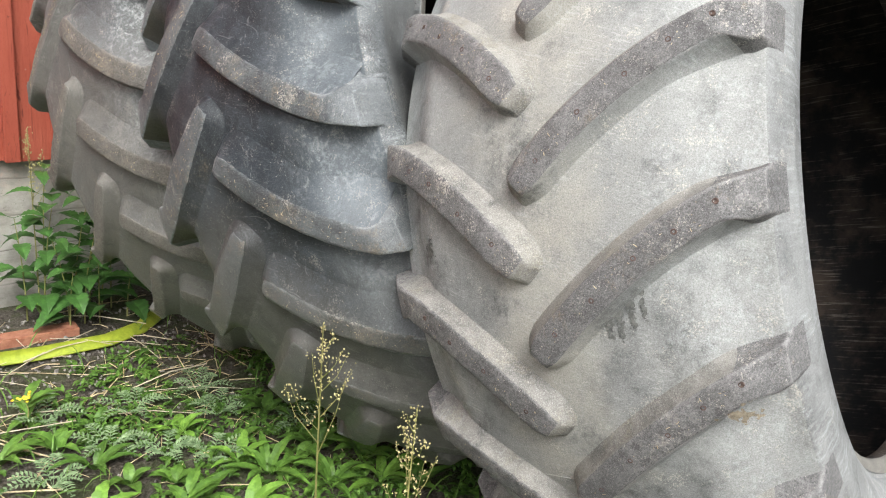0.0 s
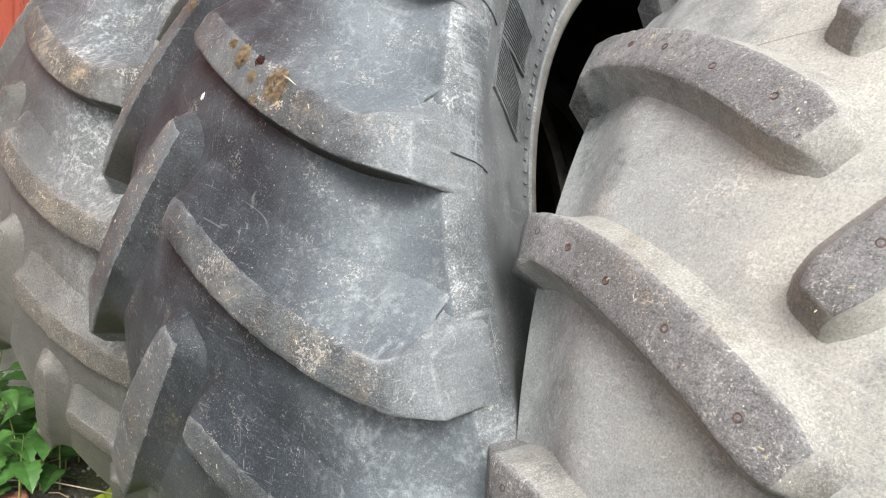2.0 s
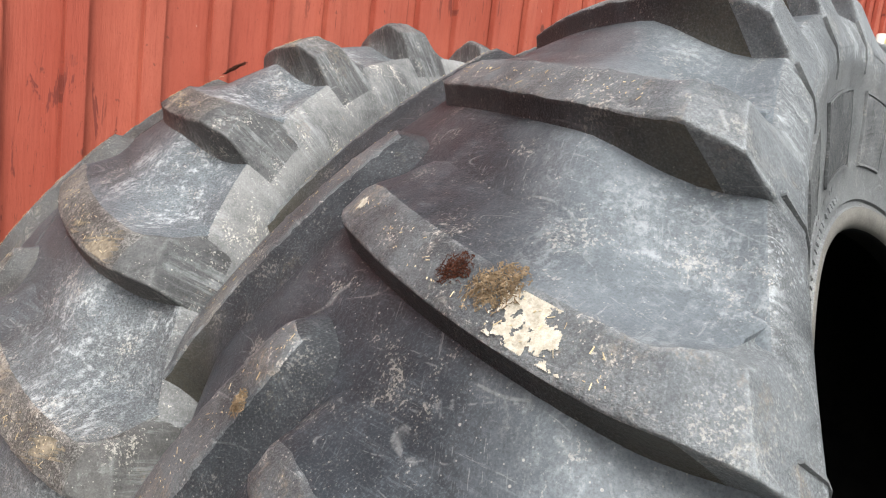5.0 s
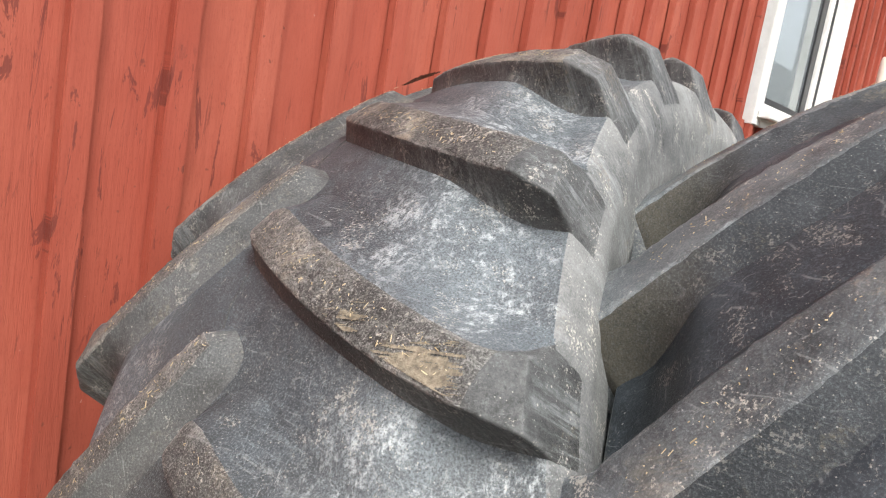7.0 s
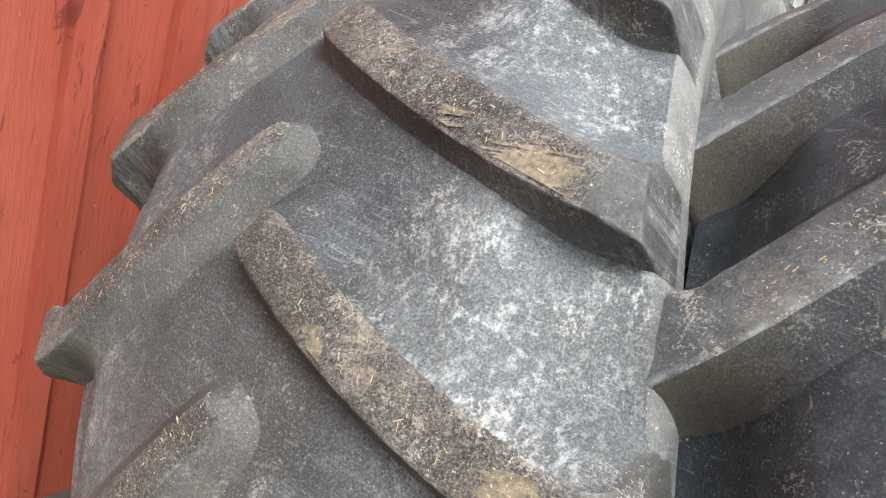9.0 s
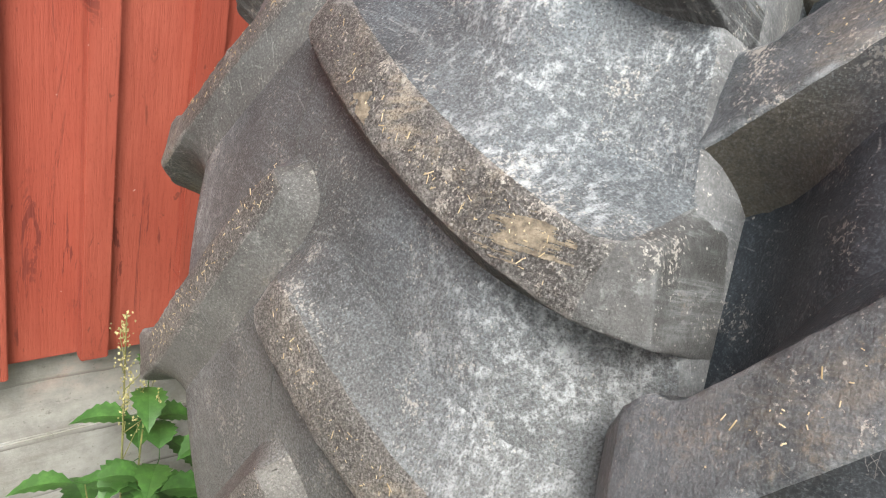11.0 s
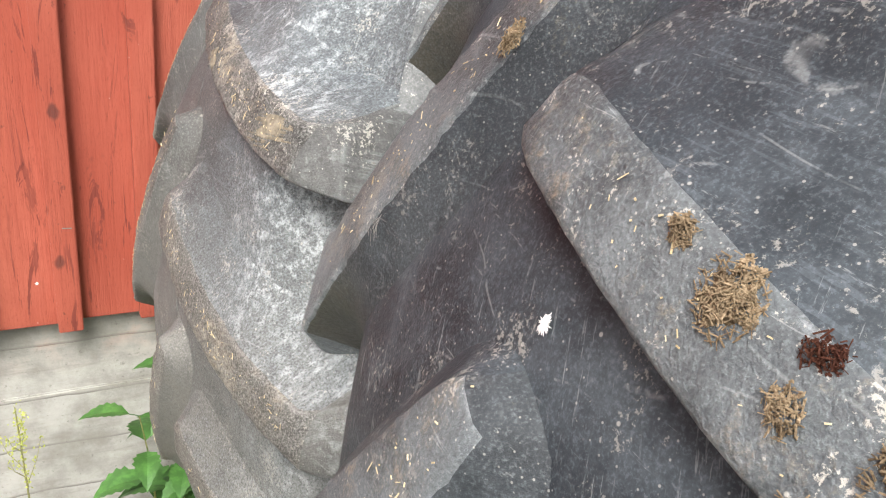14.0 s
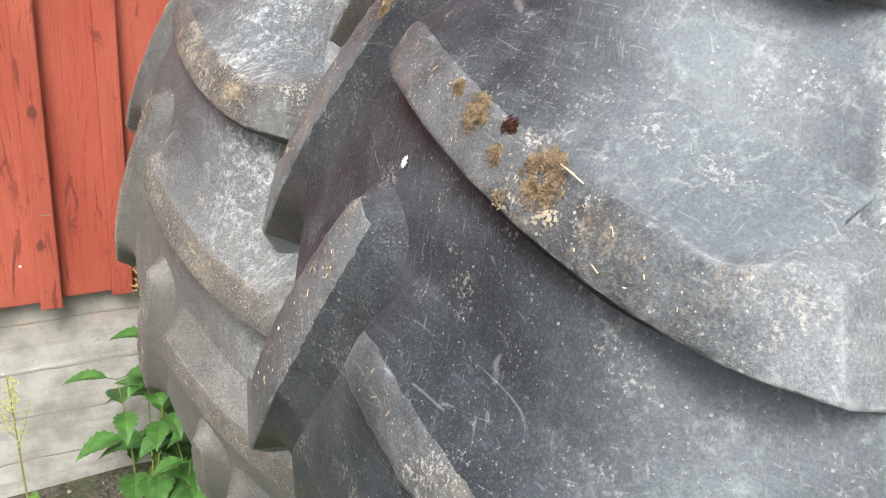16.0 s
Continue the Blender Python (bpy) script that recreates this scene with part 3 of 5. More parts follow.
def lug(t, sign, nose, slope, bend, width, flare_lo, flare_hi, seed, start=0.0):
    """One tread bar as a swept bar: blunt nose, a steep and a scooped flank, bevelled end that spreads into the shoulder. Built about angle 0."""
    deg = t.R * math.pi / 180
    rim = 0.3038 + (t.reach if sign < 0 else 0.0)
    end = rim - sign * nose
    qs = [start - 0.020, start - 0.012, start - 0.004, start + 0.003, start + 0.012] + [start + 0.012 + (end - start - 0.024) * (i + 1) / 56 for i in range(56)] + [end - 0.008, end - 0.004, end - 0.0015, end]
    crease = t.facet[0] + rim - 0.3038 - sign * nose
    qs = sorted([q for q in qs if abs(q - crease) > 0.002] + [crease - 0.0006, crease + 0.0006])
    up = 1.0 if slope < 0 else -1.0
    xs = (0.0, 0.06, 0.16, 0.32, 0.52, 0.76, 1.0)
    rows = []
    for q in qs:
        k = min(1.0, max(0.0, (q - 0.250) / 0.048))
        turn = k * k * (3 - 2 * k)
        y = (slope * q + bend * q * q) * deg
        dy = (slope + 2 * bend * q) * deg
        tang = Vector((sign, dy)).normalized()
        nrm = Vector((-tang.y, tang.x)) * sign
        flat = Vector((0.0, 1.0))
        nrm = nrm.lerp(flat * (nrm.length / max(0.55, abs(nrm.y))) * 0.8, turn)
        h = 0.0 if q < start - 0.018 else 0.45 if q < start - 0.01 else 0.94 if q < start else 1.0
        wid = width * (0.55 if q < start - 0.01 else 0.74 if q < start else 0.88 if q < start + 0.01 else 1.0)
        wid *= 1.0 - t.taper * max(0.0, 1.0 - q / 0.13) if sign < 0 else 1.0
        grow_hi = 0.024 * turn
        shrink = 1.0 - (0.45 if sign > 0 else 0.6) * turn
        lo_w, hi_w = wid / 2 + (grow_hi if up < 0 else 0.0), wid / 2 + (grow_hi if up > 0 else 0.0)
        f_lo, f_hi = flare_lo * shrink, flare_hi * shrink
        sec = [(-lo_w - f_lo * x, (1 - x) ** 2.1 * 0.94 if x else 0.94) for x in xs[::-1]] + [(-lo_w + 0.0015, 0.985), (-lo_w + 0.006, 1.0), (-wid / 6, 1.0), (wid / 6, 1.0), (hi_w - 0.006, 1.0), (hi_w - 0.0015, 0.985)]
        sec += [(hi_w + f_hi * x, (1 - x) ** 2.1 * 0.94 if x else 0.94) for x in xs]
        row = []
        for v, hh in sec:
            s = nose + sign * q + nrm.x * v
            s = max(-rim, min(rim, s))
            th = (y + nrm.y * v) / deg
            lo, hi = t.floor(s), t.top(s)
            if abs(s) > 0.296:
                lo = t.floor(0.296 * sign) - float(np.interp(abs(s), [p[0] for p in EDGE], [p[1] for p in EDGE]))
                hi = t.top(min(rim - 0.0038, abs(s)) * sign)
                hi += (lo - 0.002 - hi) * min(1.0, max(0.0, (abs(s) - rim + 0.0033) / 0.003)) ** 0.8
            f = hh * h
            r = lo - 0.004 * (1 - min(1.0, f * 8)) + (hi - lo) * f
            r += noise.noise(Vector((s * 45, th * 0.7, seed))) * 0.0014 * f
            if 0.9 < hh < 1.0:
                r += (noise.noise(Vector((s * 190, th * 3.0, seed + 4))) - 0.25) * 0.0022 * f
            row.append((s, th, r))
        rows.append(row)
    bm = bmesh.new()
    vs = [[bm.verts.new(t.at(*p)) for p in row] for row in rows]
    for i in range(len(vs) - 1):
        for j in range(len(vs[0]) - 1):
            f = bm.faces.new((vs[i][j], vs[i + 1][j], vs[i + 1][j + 1], vs[i][j + 1]))
            face_top = 6 <= j <= 12 and i >= 2
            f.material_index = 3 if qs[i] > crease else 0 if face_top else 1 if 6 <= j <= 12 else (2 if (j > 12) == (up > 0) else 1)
            f.smooth = True
    bm.faces.new(vs[0][::-1]).material_index = 1
    bm.faces.new(vs[-1]).material_index = 3
    bmesh.ops.recalc_face_normals(bm, faces=bm.faces)
    mid = vs[30][9]
    if mid.normal.dot(Vector((mid.co.x, 0, mid.co.z))) < 0:
        bmesh.ops.reverse_faces(bm, faces=bm.faces)
    return bm


def nail(r=0.0034):
    bm = bmesh.new()
    prof = [(0.0, 0.0004), (r * 0.55, 0.0006), (r * 0.75, 0.0012), (r, 0.0014), (r * 1.25, 0.0004), (r * 1.3, -0.002)]
    rings = []
    for rr, z in prof[1:]:
        rings.append([bm.verts.new((rr * math.cos(a * math.tau / 9), rr * math.sin(a * math.tau / 9), z)) for a in range(9)])
    c = bm.verts.new((0, 0, 0.0004))
    for k in range(9):
        bm.faces.new((c, rings[0][k], rings[0][(k + 1) % 9]))
    for a, b in zip(rings, rings[1:]):
        for k in range(9):
            bm.faces.new((a[k], b[k], b[(k + 1) % 9], a[(k + 1) % 9]))
    return bm


def tyre(t, label, count, right, left, mats, nails=False):
    """A tractor tyre: body and every tread bar as a part. right, left: (nose, angle of the nose, slope, bend, width, flares, start)."""
    top = tagged(new("tractor_tyre"), label, "tyre", "tractor tyres leaning on the wall")
    top.matrix_world = t.m
    part("carcass", carcass(t), mats[:5], top, smooth=True).data.set_sharp_from_angle(angle=radians(32))
    for sign, (nose, th0, slope, bend, width, fl, fh, start) in ((1, right), (-1, left)):
        first = None
        for j in range(count):
            th = th0 + 360.0 * j / count
            turn = Matrix.Rotation(radians(-th), 4, "Y")
            if first is None:
                first = part("lug", lug(t, sign, nose, slope, bend, width, fl, fh, sign + 3, start), mats[5:9], top, m=turn)
                first.data.set_sharp_from_angle(angle=radians(34))
                ob = first
            else:
                ob = new("lug", first.data)
                ob.parent, ob.matrix_basis = top, turn
            span = (th + 180) % 360 - 180
            if nails and -30 < span < 75:
                for i, q in enumerate((0.045, 0.105, 0.165, 0.215, 0.262)):
                    v = (0.004, -0.004, 0.002, -0.003, 0.003)[(i + j) % 5]
                    s = nose + sign * q
                    pl = t.m.inverted() @ t.place(s, slope * q + bend * q * q + v * 60, -0.0009)
                    if nails is True:
                        nails = part("nail", nail(), RUST, ob, "rusty nail head", m=pl)
                    else:
                        n = new("nail", nails.data)
                        n.parent, n.matrix_basis = ob, pl
    return top


TA = Tyre((1.6246 - 0.025 * 0.035, 0.59 + 0.025 * 0.934, 0.8474 - 0.025 * 0.356), (0.0348, -0.934, 0.356), 0.8367, 0.5843, -0.043, 0.026, 0.026, 0.50, (0.258, 0.7), (0.0, 0.025), reach=0.020)
TB = Tyre((1.5784 - 0.075 * 0.071, 1.235 + 0.075 * 0.894, 0.9039 - 0.075 * 0.443), (0.0711, -0.894, 0.443), 0.8758, 0.5082, -0.036, 0.022, 0.044, 0.515, taper=0.38, reach=0.030)
TC = Tyre((1.5324 - 0.006 * 0.091, 1.95 + 0.006 * 0.899, 0.8271 - 0.006 * 0.428), (0.091, -0.899, 0.428), 0.8394, 0.439, -0.016, 0.023, 0.042, 0.50, bulge=(0.016, 0.016), taper=0.3, reach=0.012, band=0.5)
tyre_a = tyre(TA, "pale dusty grey tractor tyre with nails in its worn lugs", 22, (-0.005, -9.3, 67, -55, 0.044, 0.016, 0.026, 0.012), (0.005, -0.86, 74, -85, 0.050, 0.016, 0.026, 0.016),
              [A_FLOOR, A_WALL, BEAD, RIBBED, A_WALL, A_TOP, A_SIDE, A_FLOOR, A_TOP], nails=True)
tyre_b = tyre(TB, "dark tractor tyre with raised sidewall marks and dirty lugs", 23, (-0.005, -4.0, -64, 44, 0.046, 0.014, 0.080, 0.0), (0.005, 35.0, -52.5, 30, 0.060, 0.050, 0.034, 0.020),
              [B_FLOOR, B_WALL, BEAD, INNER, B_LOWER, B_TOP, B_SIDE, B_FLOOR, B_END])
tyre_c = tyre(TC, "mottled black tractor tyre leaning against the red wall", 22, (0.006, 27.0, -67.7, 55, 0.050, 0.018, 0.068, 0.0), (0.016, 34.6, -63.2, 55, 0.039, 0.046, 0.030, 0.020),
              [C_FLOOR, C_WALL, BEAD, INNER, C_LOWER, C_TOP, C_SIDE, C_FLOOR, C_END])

# ---- red barn wall on its concrete plinth ----
WALL_Y = 2.578
HOLES = [(3.59, 4.47, 1.78, 3.0), (4.95, 5.75, 1.15, 1.93), (6.10, 6.95, 1.78, 3.0)]
X0, X1, ZB, ZT = -3.0, 9.5, 0.515, 3.7


def pieces(x0, x1):
    """The stretches of height left over by the windows for a board between x0 and x1."""
    cut = [(a, b) for (l, r, a, b) in HOLES if x1 > l - 0.09 and x0 < r + 0.09]
    z, out = ZB, []
    for a, b in sorted(cut):
        out.append((z, a - 0.05))
        z = b + 0.05
    out.append((z, ZT))
    return [o for o in out if o[1] - o[0] > 0.05]


wall = tagged(new("wall_barn"), "red painted board and batten barn wall", "wall", kind="structure")
bm = bmesh.new()
xs = sorted({X0, X1, *[v for h in HOLES for v in h[:2]]})
for a, b in zip(xs, xs[1:]):
    hole = [h for h in HOLES if h[0] <= a and b <= h[1]]
    if hole:
        box(bm, a, b, WALL_Y + 0.022, WALL_Y + 0.16, ZB + 0.02, hole[0][2])
        box(bm, a, b, WALL_Y + 0.022, WALL_Y + 0.16, hole[0][3], ZT)
    else:
        box(bm, a, b, WALL_Y + 0.022, WALL_Y + 0.16, ZB + 0.02, ZT)
part("wall_core", bm, DARKROOM, wall)
bm = bmesh.new()
box(bm, X0, X1, WALL_Y + 0.030, WALL_Y + 0.25, -0.3, ZB + 0.012)
box(bm, X0, X1, WALL_Y + 0.022, WALL_Y + 0.030, -0.3, 0.345, 0.003)
plinth = tagged(part("plinth", bm, CONCRETE), "pale weathered concrete plinth under the red boards", "plinth", kind="structure")
STEP = 0.1445
n0 = int((X0 - 0.757) / STEP)
shared = {}
rnd = random.Random(4)
for i in range(n0, int((X1 - 0.757) / STEP)):
    x = 0.757 + STEP * i
    for z0, z1 in pieces(x + 0.02, x + STEP + 0.02):
        key = ("board", round(z0, 2), round(z1, 2))
        if key not in shared:
            ob = part("board", box(bmesh.new(), 0, STEP - 0.003, 0, 0.021, z0, z1, 0.0015), RED, wall)
            shared[key] = ob.data
        else:
            ob = new("board", shared[key])
            ob.parent = wall
        ob.matrix_basis = Matrix.Translation((x + 0.021, WALL_Y + rnd.uniform(-0.0015, 0.0015), rnd.uniform(-0.006, 0.004)))
    for z0, z1 in pieces(x, x + 0.042):
        key = ("batten", round(z0, 2), round(z1, 2))
        if key not in shared:
            ob = part("batten", box(bmesh.new(), 0, 0.042, -0.022, -0.0005, z0, z1, 0.002), RED, wall)
            shared[key] = ob.data
        else:
            ob = new("batten", shared[key])
            ob.parent = wall
        ob.matrix_basis = Matrix.Translation((x + rnd.uniform(-0.002, 0.002), WALL_Y - 0.002, rnd.uniform(-0.010, 0.002))) @ Matrix.Rotation(rnd.uniform(-0.0015, 0.0015), 4, "Y")


def window(name, l, r, a, b, label, dark):
    top = tagged(new(name), label, "window", kind="structure")
    y = WALL_Y
    for nm, p in (("casing", (l - 0.09, l, a - 0.06, b + 0.09)), ("casing", (r, r + 0.09, a - 0.06, b + 0.09)), ("casing", (l, r, b, b + 0.09)), ("casing", (l, r, a - 0.06, a))):
        part(nm, box(bmesh.new(), p[0], p[1], y - 0.03, y + 0.02, p[2], p[3], 0.003), WHITE, top)
    if dark:
        part("drip_cap", box(bmesh.new(), l - 0.12, r + 0.12, y - 0.085, y - 0.031, b + 0.065, b + 0.092, 0.003), WHITE, top)
    part("window_sill", box(bmesh.new(), l - 0.05, r + 0.02, y - 0.075, y - 0.031, a - 0.03, a + 0.005, 0.004), WHITE, top)
    for p in ((l, l + 0.05, a, b), (r - 0.05, r, a, b), (l + 0.05, r - 0.05, a, a + 0.05), (l + 0.05, r - 0.05, b - 0.05, b)):
        part("window_frame", box(bmesh.new(), p[0], p[1], y + 0.03, y + 0.07, p[2], p[3], 0.003), WHITE if not dark else BLACK, top)
    for p in ((l + 0.05, l + 0.08, a + 0.05, b - 0.05), (r - 0.13, r - 0.05, a + 0.05, b - 0.05), (l + 0.08, r - 0.13, a + 0.05, a + 0.08)):
        part("sash", box(bmesh.new(), p[0], p[1], y + 0.045, y + 0.066, p[2], p[3], 0.002), BLACK, top)
    pane = part("pane", box(bmesh.new(), l + 0.08, r - 0.13, y + 0.054, y + 0.058, a + 0.08, b - 0.05), GLASS, top)
    pane.visible_shadow = False
    # added panel behind the glass; the pale one stands for the pane's reflection
    part("pane_backing", box(bmesh.new(), l - 0.3, r + 0.3, y + 0.5, y + 0.52, a - 0.3, b + 0.3), DARKROOM if dark else PALE_BACKING, top)
    return top


window("window_1", *HOLES[0], "white framed barn window with a pale pane", False)
window("window_2", *HOLES[1], "low white framed barn window with a dark pane", True)
window("window_3", *HOLES[2], "white framed barn window farther along the wall", False)

lamp = tagged(new("wall_lamp"), "oval white bulkhead lamp with a yellowed cover on the red wall", "lamp")
lamp.location = (5.5, WALL_Y - 0.024, 2.20)


def oval(rx, rz, y0, y1, soft):
    bm = bmesh.new()
    rings = []
    for y, g in ((y0, 1.0), (y0 - (y0 - y1) * 0.6, 1.0), (y0 - (y0 - y1) * 0.9, 1 - soft * 0.5), (y1, 1 - soft * 1.6)):
        ring = []
        for k in range(28):
            a = k * math.tau / 28
            ex = 0.62
            c, s = math.cos(a), math.sin(a)
            ring.append(bm.verts.new((rx * g * math.copysign(abs(c) ** ex, c), y, rz * g * math.copysign(abs(s) ** ex, s))))
        rings.append(ring)
    for a, b in zip(rings, rings[1:]):
        for k in range(28):
            bm.faces.new((a[k], a[(k + 1) % 28], b[(k + 1) % 28], b[k]))
    bm.faces.new(rings[0][::-1]), bm.faces.new(rings[-1])
    bmesh.ops.recalc_face_normals(bm, faces=bm.faces)
    return bm


part("base", oval(0.088, 0.135, 0.0, -0.05, 0.06), OPAL, lamp, "white plastic base", smooth=True)
part("cover", oval(0.076, 0.122, -0.05, -0.11, 0.14), OPAL_Y, lamp, "yellowed cover", smooth=True)

# ---- ground ----
bm = bmesh.new()
gx = sorted({-60.0, -25.0, -10.0, -5.0, -2.5, *[-1.5 + 0.05 * i for i in range(91)], 4.0, 6.0, 10.0, 25.0, 60.0})
gy = sorted({-60.0, -25.0, -10.0, -5.0, -2.0, -1.0, *[0.0 + 0.05 * i for i in range(57)], 3.5, 10.0, 30.0, 60.0})


def ground_z(x, y):
    near = 1.0 if -1.5 < x < 3 and 0 < y < 2.8 else 0.0
    return 0.012 + near * (0.022 * noise.noise(Vector((x * 2.2, y * 2.2, 0.3))) + 0.008 * noise.noise(Vector((x * 9, y * 9, 1.7))))


grid = [[bm.verts.new((x, y, ground_z(x, y))) for x in gx] for y in gy]
for j in range(len(gy) - 1):
    for i in range(len(gx) - 1):
        bm.faces.new((grid[j][i], grid[j][i + 1], grid[j + 1][i + 1], grid[j + 1][i]))
tagged(part("ground", bm, SOIL, smooth=True), "gravelly soil with weeds and straw", "ground", kind="structure")

# ---- marks on the sidewall of the dark tyre ----
def wall_s(t, r):
    """How far out the sidewall lies at radius r."""
    e, b = t.floor(0.296) - 0.040, t.bead
    rows = [(b + g * (e - b), s) for s, g in SIDE[::-1]] + [(e, 0.304)]
    return float(np.interp(r, [p[0] for p in rows], [p[1] for p in rows]))


def slab(bm, t, th0, th1, r0, r1, high, skew=0.0, steps=4):
    """A low raised plate on the sidewall between two angles and two radii."""
    grid = []
    for a in range(steps + 1):
        line = []
        for c in range(5):
            r = r0 + (r1 - r0) * c / 4
            th = th0 + (th1 - th0) * a / steps + skew * (c / 4 - 0.5)
            line.append((th, r))
        grid.append(line)
    hi = [[bm.verts.new(t.at(wall_s(t, r) + high, th, r)) for th, r in line] for line in grid]
    lo = [[bm.verts.new(t.at(wall_s(t, r) - 0.002, th, r)) for th, r in line] for line in grid]
    for a in range(steps):
        for c in range(4):
            bm.faces.new((hi[a][c], hi[a + 1][c], hi[a + 1][c + 1], hi[a][c + 1]))
        bm.faces.new((hi[a][0], lo[a][0], lo[a + 1][0], hi[a + 1][0]))
        bm.faces.new((hi[a][4], hi[a + 1][4], lo[a + 1][4], lo[a][4]))
    for c in range(4):
        bm.faces.new((hi[0][c], hi[0][c + 1], lo[0][c + 1], lo[0][c]))
        bm.faces.new((hi[steps][c], lo[steps][c], lo[steps][c + 1], hi[steps][c + 1]))


def raised_block(t, th0, th1, r0, r1, skew):
    """A plain raised block with an edge and fine ribs, as moulded on the sidewall."""
    bm = bmesh.new()
    slab(bm, t, th0, th1, r0, r1, 0.0008, skew)
    bmesh.ops.recalc_face_normals(bm, faces=bm.faces)
    plate = part("raised_block", bm, B_LOWER, tyre_b, "ribbed moulded block")
    bm = bmesh.new()
    w = 0.22
    slab(bm, t, th0, th0 + w, r0, r1, 0.0034, skew, 1)
    slab(bm, t, th1 - w, th1, r0, r1, 0.0034, skew, 1)
    slab(bm, t, th0 - skew * 0.48, th1 - skew * 0.48, r0, r0 + 0.003, 0.0034, skew * 0.03)
    slab(bm, t, th0 + skew * 0.48, th1 + skew * 0.48, r1 - 0.003, r1, 0.0034, skew * 0.03)
    bmesh.ops.recalc_face_normals(bm, faces=bm.faces)
    part("border", bm, B_LOWER, plate)
    n = int((th1 - th0) / 0.42)
    for i in range(1, n):
        a = th0 + (th1 - th0) * i / n
        bm = bmesh.new()
        slab(bm, t, a - 0.08, a + 0.08, r0 + 0.004, r1 - 0.004, 0.0024, skew * 0.9, 1)
        bmesh.ops.recalc_face_normals(bm, faces=bm.faces)
        part("rib", bm, B_LOWER, plate)


for th0, th1, skew in ((20.8, 27.0, 2.0), (27.9, 34.0, -1.0), (40.6, 45.0, 0.0), (51.5, 61.0, 1.0), (68.0, 80.5, 0.0), (87.0, 97.0, 0.6), (105.4, 114.0, 0.0), (120.0, 129.0, 0.0)):
    raised_block(TB, th0, th1, 0.584, 0.669, skew)
for th in (13.1, 27.6, 42.0, 56.5, 71.0, 85.0, 99.5):
    bm = bmesh.new()
    slab(bm, TB, th - 0.09, th + 0.09, 0.684, 0.748, 0.0022, 0.3, 1)
    bmesh.ops.recalc_face_normals(bm, faces=bm.faces)
    part("mould_seam", bm, B_LOWER, tyre_b)
for i in range(40):
    th = 14.0 + 1.55 * i + (1.1 if i % 7 == 6 else 0.0)
    bm = bmesh.new()
    slab(bm, TB, th, th + (1.1, 0.8, 1.2, 0.9)[i % 4], 0.5535, 0.5595, 0.0006, 0.0, 1)
    if i % 3:
        slab(bm, TB, th, th + (0.9, 1.2, 0.7, 1.1)[i % 4], 0.569, 0.574, 0.0005, 0.0, 1)
    bmesh.ops.recalc_face_normals(bm, faces=bm.faces)
    part("small_mark", bm, B_LOWER, tyre_b)


# ---- thin mould seams in the groove floors ----
def seam(owner, t, pts, mat, thick=0.0009):
    bm = bmesh.new()
    line = []
    for (s0, a0), (s1, a1) in zip(pts, pts[1:]):
        line += [(s0 + (s1 - s0) * k / 6, a0 + (a1 - a0) * k / 6) for k in range(6)]
    line.append(pts[-1])
    tube(bm, [t.at(a, b, t.floor(a) + 0.0001 + 0.0003 * noise.noise(Vector((a * 60, b, 2.0)))) for a, b in line], thick, 5)
    part("mould_seam", bm, mat, owner)


for k in range(-2, 5):
    th = 27.0 + 360.0 / 22 * k
    seam(tyre_c, TC, [(-0.009, th + 1.8), (-0.006, th + 5.3), (-0.016, th + 10.2), (-0.009, th + 14.2)], C_SIDE)
    th = -9.3 + 360.0 / 22 * k
    seam(tyre_a, TA, [(-0.114, th + 1.6), (-0.06, th + 1.7), (-0.016, th + 1.7)], A_FLOOR, 0.0005)


# ---- dirt lying on the lugs ----
def grain(bm, rnd, c, r):
    """One rough eight-sided grain."""
    turn = Euler((rnd.uniform(0, 3), rnd.uniform(0, 3), rnd.uniform(0, 3))).to_matrix()
    k = (rnd.uniform(0.6, 1.6), rnd.uniform(0.6, 1.3), rnd.uniform(0.5, 1.0))
    v = [bm.verts.new(c + turn @ Vector((p[0] * k[0], p[1] * k[1], p[2] * k[2])) * r * rnd.uniform(0.8, 1.2)) for p in ((1, 0, 0), (0, 1, 0), (-1, 0, 0), (0, -1, 0), (0, 0, 1), (0, 0, -1))]
    for i in range(4):
        bm.faces.new((v[i], v[(i + 1) % 4], v[4]))
        bm.faces.new((v[(i + 1) % 4], v[i], v[5]))


def crumbs(bm, rnd, n, rx, ry, size, heap=0.006, hollow=0.0):
    for _ in range(n):
        a, d = rnd.uniform(0, math.tau), math.sqrt(rnd.uniform(hollow, 1))
        wob = 0.75 + 0.5 * noise.noise(Vector((math.cos(a) * 2, math.sin(a) * 2, rx * 90)))
        x, y = rx * d * wob * math.cos(a), ry * d * wob * math.sin(a)
        z = heap * (1 - d * d) * rnd.uniform(0.2, 1.0)
        grain(bm, rnd, Vector((x, y, z)), size * rnd.uniform(0.4, 1.5))


